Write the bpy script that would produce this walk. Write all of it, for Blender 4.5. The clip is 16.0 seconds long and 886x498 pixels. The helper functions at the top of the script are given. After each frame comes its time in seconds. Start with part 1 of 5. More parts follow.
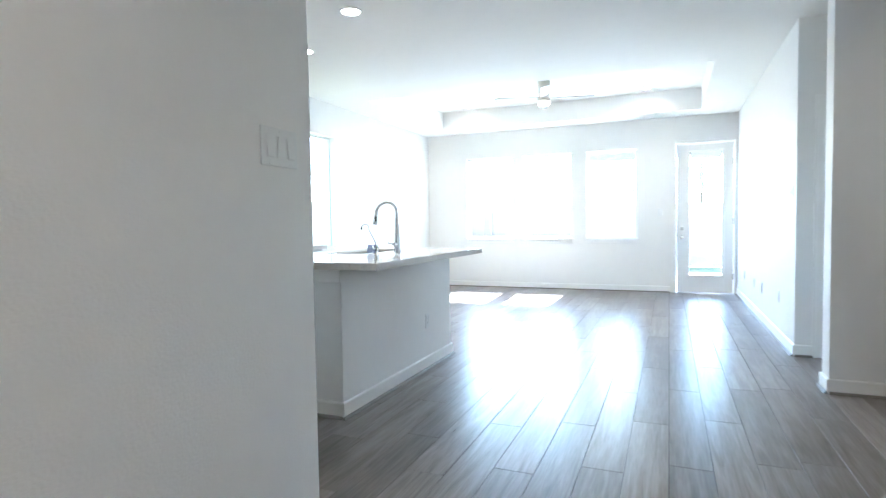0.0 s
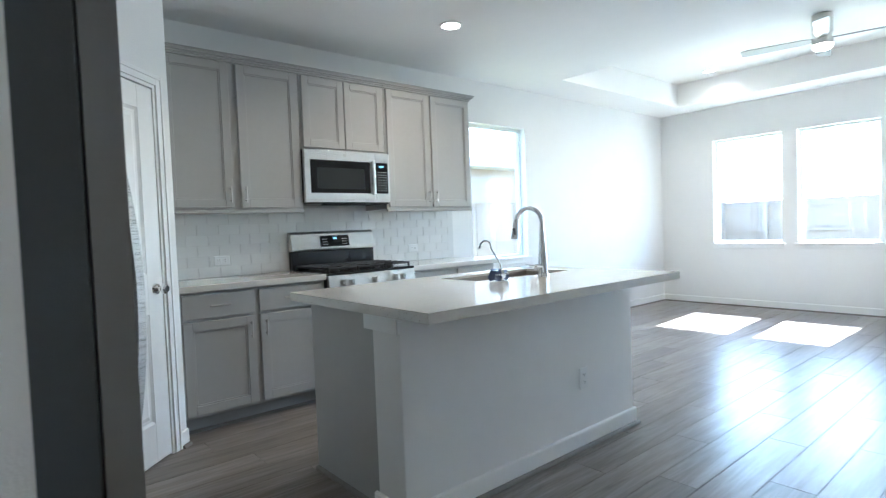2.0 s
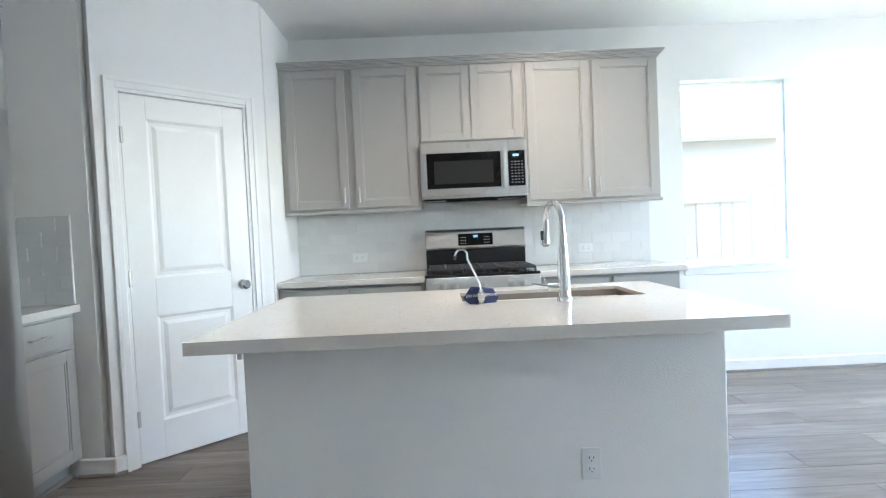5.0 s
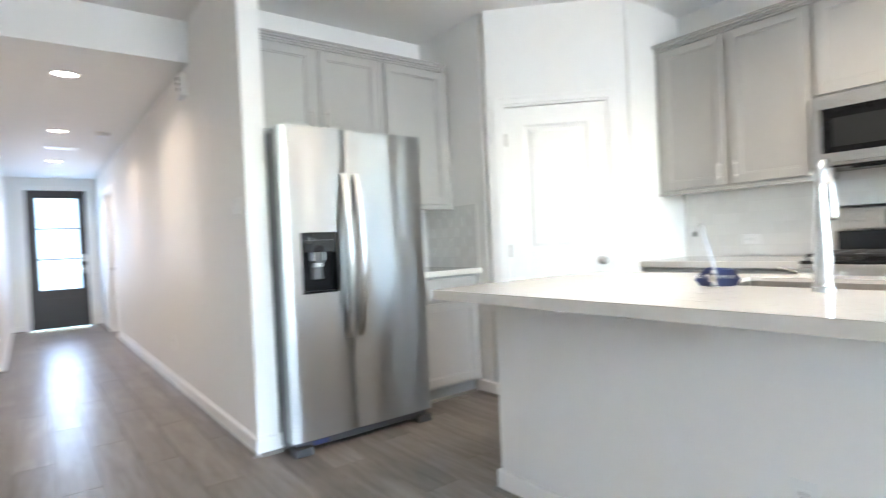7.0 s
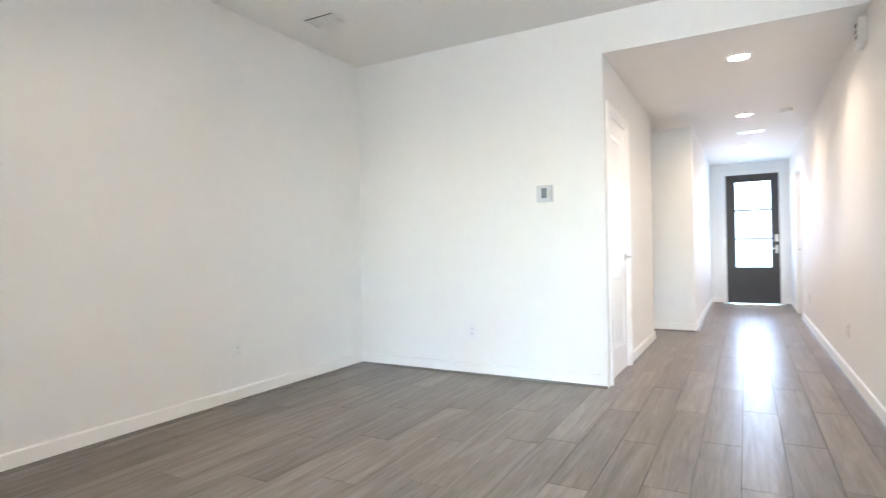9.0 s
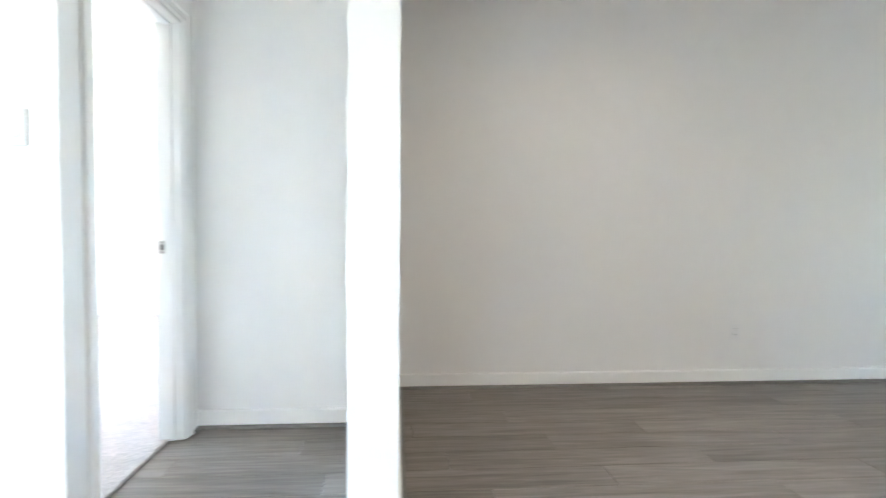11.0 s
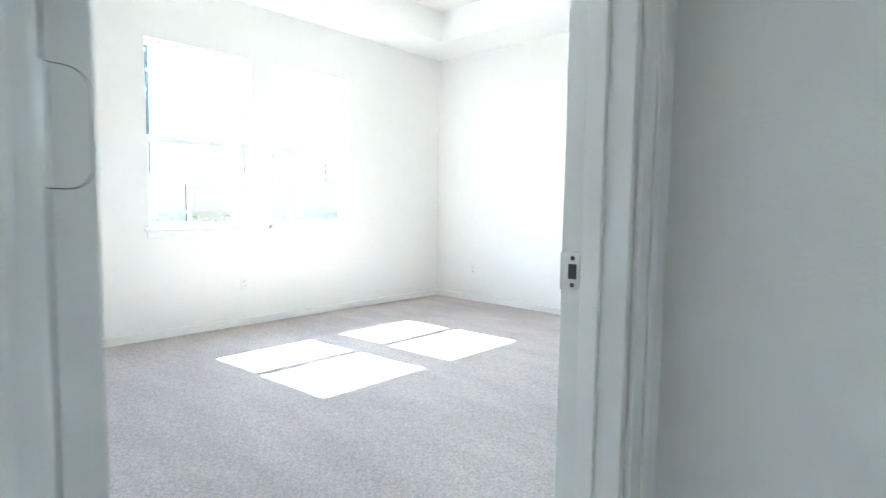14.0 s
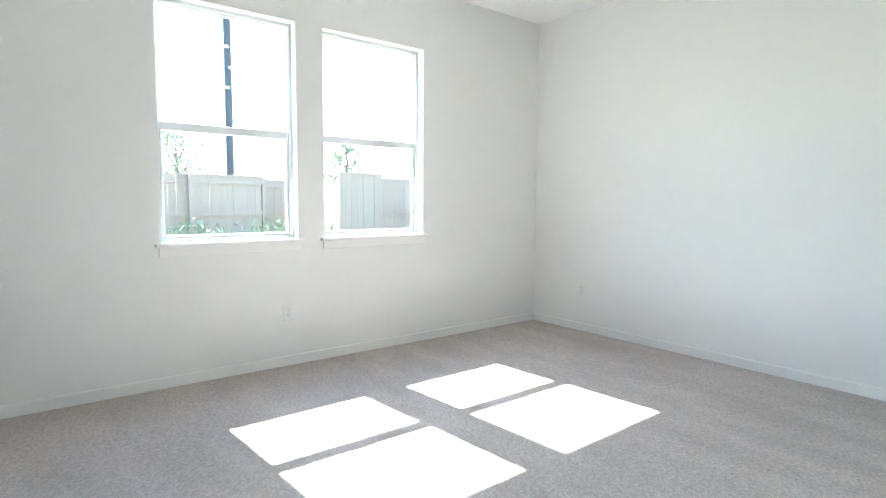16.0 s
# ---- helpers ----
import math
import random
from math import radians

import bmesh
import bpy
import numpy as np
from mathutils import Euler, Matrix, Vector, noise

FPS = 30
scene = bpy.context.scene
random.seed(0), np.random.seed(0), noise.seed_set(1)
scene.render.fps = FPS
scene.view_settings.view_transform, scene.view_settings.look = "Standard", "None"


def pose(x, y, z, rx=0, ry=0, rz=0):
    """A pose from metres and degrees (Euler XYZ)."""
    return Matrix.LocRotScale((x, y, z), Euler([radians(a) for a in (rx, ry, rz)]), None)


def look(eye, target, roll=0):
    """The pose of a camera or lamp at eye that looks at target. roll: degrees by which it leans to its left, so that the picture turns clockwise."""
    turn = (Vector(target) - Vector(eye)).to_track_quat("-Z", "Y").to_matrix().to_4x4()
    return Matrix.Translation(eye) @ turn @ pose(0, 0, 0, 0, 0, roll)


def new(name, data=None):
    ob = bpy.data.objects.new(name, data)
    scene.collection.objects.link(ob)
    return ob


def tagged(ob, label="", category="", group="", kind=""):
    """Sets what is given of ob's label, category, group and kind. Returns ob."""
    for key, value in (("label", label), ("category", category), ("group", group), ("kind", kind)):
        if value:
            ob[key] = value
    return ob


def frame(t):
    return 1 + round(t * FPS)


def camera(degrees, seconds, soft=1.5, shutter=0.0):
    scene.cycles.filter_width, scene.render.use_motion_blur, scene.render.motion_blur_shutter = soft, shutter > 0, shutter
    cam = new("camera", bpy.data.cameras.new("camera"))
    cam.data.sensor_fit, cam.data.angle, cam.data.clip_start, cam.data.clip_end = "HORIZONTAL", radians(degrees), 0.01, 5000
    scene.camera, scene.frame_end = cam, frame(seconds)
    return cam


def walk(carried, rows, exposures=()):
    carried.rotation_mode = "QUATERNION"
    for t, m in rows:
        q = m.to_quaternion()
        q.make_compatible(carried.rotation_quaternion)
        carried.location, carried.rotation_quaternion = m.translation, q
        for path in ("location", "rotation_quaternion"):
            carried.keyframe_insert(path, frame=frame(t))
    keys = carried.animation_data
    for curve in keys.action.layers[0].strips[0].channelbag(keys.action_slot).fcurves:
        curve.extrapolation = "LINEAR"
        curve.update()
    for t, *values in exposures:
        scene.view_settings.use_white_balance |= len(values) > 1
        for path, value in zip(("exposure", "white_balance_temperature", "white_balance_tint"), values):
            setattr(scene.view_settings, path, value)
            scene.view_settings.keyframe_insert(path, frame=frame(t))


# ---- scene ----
cam = camera(78.4, 16.0, 1.2, 0.35)
PATH = [
    (0, (0.392, 0.816, 1.128), (-0.377, 2.661, 1.037), -0.9),
    (0.5, (0.372, 1.22, 1.132), (-0.573, 2.981, 1.049), -1.5),
    (1, (0.344, 1.603, 1.161), (-0.809, 3.235, 1.078), -1.7),
    (1.5, (0.358, 1.923, 1.179), (-0.967, 3.419, 1.1), -2.0),
    (2, (0.391, 2.243, 1.214), (-1.137, 3.531, 1.137), -2.2),
    (2.5, (0.421, 2.549, 1.215), (-1.256, 3.636, 1.147), -2.4),
    (3, (0.469, 2.835, 1.214), (-1.318, 3.732, 1.149), -2.5),
    (3.5, (0.566, 3.167, 1.211), (-1.326, 3.811, 1.146), -2.7),
    (3.7, (0.583, 3.294, 1.197), (-1.333, 3.861, 1.136), -2.6),
    (5.8, (0.439, 4.727, 1.222), (-1.499, 4.236, 1.157), -2.8),
    (6, (0.419, 4.858, 1.199), (-1.473, 4.212, 1.137), -2.8),
    (6.5, (0.397, 5.07, 1.139), (-1.308, 4.026, 1.089), -2.9),
    (7, (0.27, 5.26, 1.122), (-0.944, 3.67, 1.094), -2.7),
    (7.5, (0.289, 5.296, 1.095), (-0.197, 3.356, 1.091), -2.6),
    (8, (0.215, 5.346, 1.036), (0.389, 3.354, 1.045), -1.5),
    (8.2, (0.178, 5.373, 1.026), (0.555, 3.409, 1.039), -1.5),
    (10.3, (-0.318, 4.97, 1.028), (1.425, 3.995, 0.99), 0.0),
    (10.5, (-0.351, 4.969, 1.014), (1.503, 4.218, 0.973), 0.1),
    (11, (-0.438, 4.96, 1.063), (1.553, 4.79, 0.982), 0.5),
    (11.5, (-0.272, 4.997, 1.02), (1.693, 5.361, 0.94), 0.4),
    (12, (0.01, 5.01, 1.022), (1.861, 5.76, 0.918), 0.9),
    (12.5, (0.364, 5.085, 1.062), (2.102, 6.066, 0.922), 1.2),
    (13, (0.769, 5.2, 1.053), (2.395, 6.357, 0.91), 1.1),
    (13.5, (1.156, 5.386, 1.048), (2.678, 6.676, 0.9), 1.1),
    (14, (1.469, 5.63, 1.063), (2.936, 6.98, 0.904), 0.8),
    (14.5, (1.725, 5.841, 1.056), (3.098, 7.285, 0.887), 0.3),
    (15, (1.988, 6.066, 1.071), (3.208, 7.640, 0.891), 0.3),
    (15.5, (2.159, 6.295, 1.112), (3.371, 7.876, 0.928), 0.4),
    (16, (2.325, 6.569, 1.116), (3.558, 8.134, 0.942), 0.4),
]
EXPOSURES = [(0.0, 4.86, 5380, 5), (1.0, 4.50, 5250, 4), (2.0, 4.36, 5320, 4), (3.0, 4.54, 5380, 5), (3.7, 4.62, 5400, 5), (6.0, 5.14, 5620, 8), (7.0, 5.38, 5850, 9), (8.2, 5.64, 6050, 10), (10.3, 5.72, 5930, 9), (11.2, 5.43, 5780, 7),
             (12.0, 4.98, 5500, 4), (12.5, 4.78, 5550, 2), (13.2, 4.64, 5550, 1), (14.0, 4.33, 5720, 2), (15.0, 3.98, 5850, 2), (16.0, 3.67, 5900, 3)]
walk(cam, [(t, look(eye, target, roll)) for t, eye, target, roll in PATH], EXPOSURES)
SKY = 0.15
# Radiance of the lamps added at the windows to brighten the rooms.
SKY_LIV, SKY_KIT, SKY_BED = 0.16, 0.05, 0.10

# ---- world, sun, exposure ----
SUN_WAY = Vector((0.072, -1.0, -1.06)).normalized()
world = bpy.data.worlds.new("sky")
scene.world = world
world.use_nodes = True
wn, wl = world.node_tree.nodes, world.node_tree.links
sky = wn.new("ShaderNodeTexSky")
sky.sky_type = "NISHITA"
sky.sun_disc = False
sky.sun_elevation = math.asin(-SUN_WAY.z)
sky.sun_rotation = math.atan2(-SUN_WAY.x, -SUN_WAY.y)
sky.dust_density = 0.5
wl.new(sky.outputs[0], wn["Background"].inputs[0])
wn["Background"].inputs[1].default_value = SKY
sun = new("sun", bpy.data.lights.new("sun", "SUN"))
sun.data.energy = 3.6
sun.data.angle = radians(0.5)
sun.data.color = (1.0, 0.97, 0.93)
sun.matrix_world = look((0, 30, 30), tuple(Vector((0, 30, 30)) + SUN_WAY))


# ---- materials ----
def mat(name, color, rough=0.5, metal=0.0, var=0.0, scale=8.0, bump=0.0, bscale=60.0, coat=0.0, stretch=(1, 1, 1), spec=0.5, rvar=0.0, random_var=0.0):
    """A principled material with colour variation at two scales, roughness variation and fine relief."""
    m = bpy.data.materials.new(name)
    m.use_nodes = True
    n, l = m.node_tree.nodes, m.node_tree.links
    b = n["Principled BSDF"]
    b.inputs["Base Color"].default_value = (*color, 1)
    b.inputs["Roughness"].default_value = rough
    b.inputs["Metallic"].default_value = metal
    b.inputs["Coat Weight"].default_value = coat
    b.inputs["Specular IOR Level"].default_value = spec
    tc = n.new("ShaderNodeTexCoord")
    mp = n.new("ShaderNodeMapping")
    mp.inputs["Scale"].default_value = stretch
    l.new(tc.outputs["Object"], mp.inputs[0])
    if var or random_var:
        t1, t2 = n.new("ShaderNodeTexNoise"), n.new("ShaderNodeTexNoise")
        t1.inputs["Scale"].default_value, t2.inputs["Scale"].default_value = scale, scale * 9
        t1.inputs["Detail"].default_value = 6
        l.new(mp.outputs[0], t1.inputs[0]), l.new(mp.outputs[0], t2.inputs[0])
        add = n.new("ShaderNodeMath")
        add.operation = "ADD"
        l.new(t1.outputs[0], add.inputs[0]), l.new(t2.outputs[0], add.inputs[1])
        rng = n.new("ShaderNodeMapRange")
        rng.inputs[1].default_value, rng.inputs[2].default_value = 0.6, 1.4
        rng.inputs[3].default_value, rng.inputs[4].default_value = 1 - var, 1 + var
        l.new(add.outputs[0], rng.inputs[0])
        val = rng.outputs[0]
        if random_var:
            info = n.new("ShaderNodeObjectInfo")
            r2 = n.new("ShaderNodeMapRange")
            r2.inputs[3].default_value, r2.inputs[4].default_value = 1 - random_var, 1 + random_var
            l.new(info.outputs["Random"], r2.inputs[0])
            mul = n.new("ShaderNodeMath")
            mul.operation = "MULTIPLY"
            l.new(val, mul.inputs[0]), l.new(r2.outputs[0], mul.inputs[1])
            val = mul.outputs[0]
        hsv = n.new("ShaderNodeHueSaturation")
        hsv.inputs["Color"].default_value = (*color, 1)
        l.new(val, hsv.inputs["Value"])
        l.new(hsv.outputs[0], b.inputs["Base Color"])
    if rvar:
        t3 = n.new("ShaderNodeTexNoise")
        t3.inputs["Scale"].default_value = scale * 3
        l.new(mp.outputs[0], t3.inputs[0])
        r3 = n.new("ShaderNodeMapRange")
        r3.inputs[3].default_value, r3.inputs[4].default_value = max(0.02, rough - rvar), rough + rvar
        l.new(t3.outputs[0], r3.inputs[0])
        l.new(r3.outputs[0], b.inputs["Roughness"])
    if bump:
        t4 = n.new("ShaderNodeTexNoise")
        t4.inputs["Scale"].default_value = bscale
        t4.inputs["Detail"].default_value = 4
        l.new(mp.outputs[0], t4.inputs[0])
        bp = n.new("ShaderNodeBump")
        bp.inputs["Strength"].default_value = bump
        bp.inputs["Distance"].default_value = 0.01
        l.new(t4.outputs[0], bp.inputs["Height"])
        l.new(bp.outputs[0], b.inputs["Normal"])
    return m


def patchy(m, stretch, scale, amount):
    """Broad lighter and darker sweeps, as a vacuum cleaner leaves them in the pile."""
    n, l = m.node_tree.nodes, m.node_tree.links
    hsv = [k for k in n if k.type == "HUE_SAT"][0]
    old = hsv.inputs["Value"].links[0].from_socket
    tc, mp, t, r, x = n.new("ShaderNodeTexCoord"), n.new("ShaderNodeMapping"), n.new("ShaderNodeTexNoise"), n.new("ShaderNodeMapRange"), n.new("ShaderNodeMath")
    mp.inputs["Scale"].default_value, mp.inputs["Rotation"].default_value = stretch, (0, 0, 0.5)
    t.inputs["Scale"].default_value, t.inputs["Detail"].default_value = scale, 3
    r.inputs[1].default_value, r.inputs[2].default_value, r.inputs[3].default_value, r.inputs[4].default_value = 0.35, 0.65, 1 - amount, 1 + amount
    x.operation = "MULTIPLY"
    l.new(tc.outputs["Object"], mp.inputs[0]), l.new(mp.outputs[0], t.inputs[0]), l.new(t.outputs[0], r.inputs[0])
    l.new(r.outputs[0], x.inputs[0]), l.new(old, x.inputs[1]), l.new(x.outputs[0], hsv.inputs["Value"])


def brushed(m, amount=0.8):
    """Horizontal grain: reflections are drawn out upwards and downwards."""
    n, l = m.node_tree.nodes, m.node_tree.links
    b, t = n["Principled BSDF"], n.new("ShaderNodeTangent")
    t.direction_type, t.axis = "RADIAL", "Z"
    l.new(t.outputs[0], b.inputs["Tangent"])
    b.inputs["Anisotropic"].default_value, b.inputs["Anisotropic Rotation"].default_value = amount, 0.25


def wavy(m, size=5.0, strength=0.25):
    """Slow sideways waves in sheet metal, as a second relief under the fine one."""
    n, l = m.node_tree.nodes, m.node_tree.links
    fine = [k for k in n if k.type == "BUMP"][0]
    tc, mp, t = n.new("ShaderNodeTexCoord"), n.new("ShaderNodeMapping"), n.new("ShaderNodeTexNoise")
    mp.inputs["Scale"].default_value = (1.0, 1.0, 0.12)
    t.inputs["Scale"].default_value, t.inputs["Detail"].default_value = size, 1.0
    l.new(tc.outputs["Object"], mp.inputs[0]), l.new(mp.outputs[0], t.inputs[0])
    bp = n.new("ShaderNodeBump")
    bp.inputs["Strength"].default_value, bp.inputs["Distance"].default_value = strength, 0.05
    l.new(t.outputs[0], bp.inputs["Height"])
    l.new(bp.outputs[0], fine.inputs["Normal"])
    return m


def emit(name, color, strength):
    m = bpy.data.materials.new(name)
    m.use_nodes = True
    b = m.node_tree.nodes["Principled BSDF"]
    b.inputs["Base Color"].default_value = (*color, 1)
    b.inputs["Emission Color"].default_value = (*color, 1)
    b.inputs["Emission Strength"].default_value = strength
    return m


def plank_mat():
    """Grey-brown wood-look plank: long grain along y, a shade of its own for each plank."""
    m = bpy.data.materials.new("plank_wood")
    m.use_nodes = True
    n, l = m.node_tree.nodes, m.node_tree.links
    b = n["Principled BSDF"]
    b.inputs["Specular IOR Level"].default_value = 0.15
    tc, info = n.new("ShaderNodeTexCoord"), n.new("ShaderNodeObjectInfo")
    geo = n.new("ShaderNodeNewGeometry")
    off = n.new("ShaderNodeVectorMath")
    off.operation = "MULTIPLY_ADD"
    com = n.new("ShaderNodeCombineXYZ")
    for i in range(3):
        l.new(info.outputs["Random"], com.inputs[i])
    off.inputs[1].default_value = (37, 53, 11)
    l.new(com.outputs[0], off.inputs[0])
    l.new(geo.outputs["Position"], off.inputs[2])
    mp = n.new("ShaderNodeMapping")
    mp.inputs["Scale"].default_value = (1, 0.07, 1)
    l.new(off.outputs[0], mp.inputs[0])
    grain, streak, blot = n.new("ShaderNodeTexNoise"), n.new("ShaderNodeTexNoise"), n.new("ShaderNodeTexNoise")
    grain.inputs["Scale"].default_value, grain.inputs["Detail"].default_value = 110, 8
    streak.inputs["Scale"].default_value, streak.inputs["Detail"].default_value, streak.inputs["Distortion"].default_value = 20, 6, 1.2
    blot.inputs["Scale"].default_value = 2.2
    l.new(mp.outputs[0], grain.inputs[0]), l.new(mp.outputs[0], streak.inputs[0]), l.new(off.outputs[0], blot.inputs[0])
    mix = n.new("ShaderNodeMath")
    mix.operation = "MULTIPLY_ADD"
    mix.inputs[1].default_value = 0.45
    l.new(grain.outputs[0], mix.inputs[0]), l.new(streak.outputs[0], mix.inputs[2])
    ramp = n.new("ShaderNodeValToRGB")
    e = ramp.color_ramp.elements
    e[0].position, e[0].color = 0.45, (0.148, 0.128, 0.111, 1)
    e[1].position, e[1].color = 0.95, (0.282, 0.250, 0.223, 1)
    mid = e.new(0.68)
    mid.color = (0.208, 0.182, 0.160, 1)
    l.new(mix.outputs[0], ramp.inputs[0])
    hsv = n.new("ShaderNodeHueSaturation")
    l.new(ramp.outputs[0], hsv.inputs["Color"])
    r = n.new("ShaderNodeMapRange")
    r.inputs[3].default_value, r.inputs[4].default_value = 0.82, 1.16
    l.new(info.outputs["Random"], r.inputs[0])
    bl = n.new("ShaderNodeMapRange")
    bl.inputs[1].default_value, bl.inputs[2].default_value, bl.inputs[3].default_value, bl.inputs[4].default_value = 0.3, 0.7, 0.92, 1.08
    l.new(blot.outputs[0], bl.inputs[0])
    mu = n.new("ShaderNodeMath")
    mu.operation = "MULTIPLY"
    l.new(r.outputs[0], mu.inputs[0]), l.new(bl.outputs[0], mu.inputs[1])
    l.new(mu.outputs[0], hsv.inputs["Value"])
    l.new(hsv.outputs[0], b.inputs["Base Color"])
    rr = n.new("ShaderNodeMapRange")
    rr.inputs[1].default_value, rr.inputs[2].default_value, rr.inputs[3].default_value, rr.inputs[4].default_value = 0.4, 1.0, 0.27, 0.33
    l.new(mix.outputs[0], rr.inputs[0])
    l.new(rr.outputs[0], b.inputs["Roughness"])
    bp = n.new("ShaderNodeBump")
    bp.inputs["Strength"].default_value, bp.inputs["Distance"].default_value = 0.07, 0.004
    l.new(mix.outputs[0], bp.inputs["Height"])
    l.new(bp.outputs[0], b.inputs["Normal"])
    return m


def quartz_mat():
    """Off-white polished quartz with small grey-brown specks."""
    m = mat("white_quartz", (0.69, 0.66, 0.615), 0.07, var=0.03, scale=6, spec=0.5)
    n, l = m.node_tree.nodes, m.node_tree.links
    b = n["Principled BSDF"]
    src = b.inputs["Base Color"].links[0].from_socket
    tc, vor = n.new("ShaderNodeTexCoord"), n.new("ShaderNodeTexVoronoi")
    vor.inputs["Scale"].default_value = 130
    l.new(tc.outputs["Object"], vor.inputs[0])
    sep = n.new("ShaderNodeSeparateColor")
    l.new(vor.outputs["Color"], sep.inputs[0])
    pick, near, both = n.new("ShaderNodeMath"), n.new("ShaderNodeMath"), n.new("ShaderNodeMath")
    pick.operation, near.operation, both.operation = "GREATER_THAN", "LESS_THAN", "MULTIPLY"
    pick.inputs[1].default_value, near.inputs[1].default_value = 0.90, 0.30
    l.new(sep.outputs[0], pick.inputs[0]), l.new(vor.outputs["Distance"], near.inputs[0])
    l.new(pick.outputs[0], both.inputs[0]), l.new(near.outputs[0], both.inputs[1])
    mix = n.new("ShaderNodeMix")
    mix.data_type = "RGBA"
    mix.inputs["B"].default_value = (0.40, 0.35, 0.31, 1)
    l.new(both.outputs[0], mix.inputs["Factor"])
    l.new(src, mix.inputs["A"])
    l.new(mix.outputs["Result"], b.inputs["Base Color"])
    return m


def glass_mat():
    """Thin clear window glass: light goes straight through, with a faint mirror gloss."""
    m = bpy.data.materials.new("window_glass")
    m.use_nodes = True
    n, l = m.node_tree.nodes, m.node_tree.links
    n.remove(n["Principled BSDF"])
    clear, gloss, mix = n.new("ShaderNodeBsdfTransparent"), n.new("ShaderNodeBsdfGlossy"), n.new("ShaderNodeMixShader")
    clear.inputs[0].default_value = (0.95, 0.97, 0.96, 1)
    gloss.inputs["Roughness"].default_value = 0.0
    mix.inputs[0].default_value = 0.04
    l.new(clear.outputs[0], mix.inputs[1]), l.new(gloss.outputs[0], mix.inputs[2])
    l.new(mix.outputs[0], n["Material Output"].inputs[0])
    return m


def frosted_mat():
    """Frosted door glass that scatters the daylight behind it."""
    m = bpy.data.materials.new("frosted_glass")
    m.use_nodes = True
    n, l = m.node_tree.nodes, m.node_tree.links
    n.remove(n["Principled BSDF"])
    soft, gloss, mix = n.new("ShaderNodeBsdfTranslucent"), n.new("ShaderNodeBsdfGlossy"), n.new("ShaderNodeMixShader")
    soft.inputs[0].default_value = (0.62, 0.64, 0.66, 1)
    gloss.inputs["Roughness"].default_value = 0.08
    mix.inputs[0].default_value = 0.04
    l.new(soft.outputs[0], mix.inputs[1]), l.new(gloss.outputs[0], mix.inputs[2])
    l.new(mix.outputs[0], n["Material Output"].inputs[0])
    return m


FROSTED = frosted_mat()
PAINT = mat("white_wall_paint", (0.865, 0.852, 0.828), 0.62, var=0.012, scale=1.3, bump=0.15, bscale=130)
CEIL = mat("white_ceiling_paint", (0.88, 0.868, 0.845), 0.75, var=0.012, scale=1.1, bump=0.14, bscale=120)
TRIM = mat("white_trim_paint", (0.89, 0.878, 0.855), 0.32, var=0.012, scale=3, bump=0.02, bscale=90)
CAB = mat("grey_cabinet_paint", (0.43, 0.42, 0.40), 0.38, var=0.02, scale=3, bump=0.02, bscale=120)
# Cabinet grey darkened for the toe kicks: the recess's shade is in the colour.
CABDARK = mat("cabinet_shadow_grey", (0.33, 0.33, 0.32), 0.5, var=0.03, scale=4)
VINYL = mat("white_window_vinyl", (0.84, 0.84, 0.84), 0.35, var=0.01, scale=4)
PLASTIC = mat("white_plate_plastic", (0.83, 0.83, 0.82), 0.28, var=0.01, scale=6)
SLOT = mat("dark_slot", (0.05, 0.05, 0.05), 0.6, var=0.1)
STEEL = mat("brushed_stainless", (0.37, 0.37, 0.365), 0.36, 1.0, var=0.02, scale=2.0, bump=0.004, bscale=4, stretch=(3, 3, 260), rvar=0.03)
brushed(STEEL, 0.9)
wavy(STEEL, 5.0, 0.34)
STEELH = mat("brushed_stainless_flat", (0.66, 0.655, 0.64), 0.28, 1.0, var=0.02, scale=2.0, bump=0.05, bscale=4, stretch=(3, 3, 260), rvar=0.03)
CHROME = mat("polished_chrome", (0.74, 0.745, 0.75), 0.08, 1.0, var=0.02, scale=5)
NICKEL = mat("satin_nickel", (0.58, 0.56, 0.53), 0.30, 1.0, var=0.03, scale=12)
FRIDGESIDE = mat("fridge_grey_side", (0.075, 0.077, 0.08), 0.38, 0.2, var=0.04, scale=5, bump=0.05, bscale=200)
BLACK = mat("black_enamel", (0.015, 0.015, 0.016), 0.18, var=0.1, scale=6, rvar=0.06)
IRON = mat("black_cast_iron", (0.025, 0.025, 0.026), 0.55, var=0.15, scale=20, bump=0.2, bscale=150)
MATTEBLACK = mat("matte_black_plastic", (0.006, 0.006, 0.007), 0.5, var=0.1, scale=8, spec=0.08)
CHUTE = mat("silver_grey_plastic", (0.42, 0.43, 0.44), 0.35, 0.3, var=0.04)
DARKGLASS = mat("black_glass", (0.008, 0.008, 0.009), 0.06, var=0.05, scale=2, spec=0.3)
TILE = mat("white_glazed_tile", (0.78, 0.775, 0.755), 0.10, var=0.015, scale=9, bump=0.03, bscale=18, random_var=0.03)
GROUT = mat("pale_grout", (0.72, 0.71, 0.69), 0.85, var=0.05, scale=30, bump=0.2, bscale=300)
QUARTZ = quartz_mat()
PLANK = plank_mat()
SHOE = mat("grey_wood_moulding", (0.20, 0.185, 0.17), 0.42, var=0.12, scale=5, stretch=(4, 4, 4), bump=0.03, bscale=60)
SUBFLOOR = mat("dark_floor_joint", (0.03, 0.026, 0.023), 0.8, var=0.1)
CARPET = mat("beige_grey_carpet", (0.655, 0.585, 0.545), 0.95, var=0.42, scale=95, bump=1.0, bscale=260, spec=0.1)
patchy(CARPET, (3.0, 0.8, 1), 1.8, 0.06)
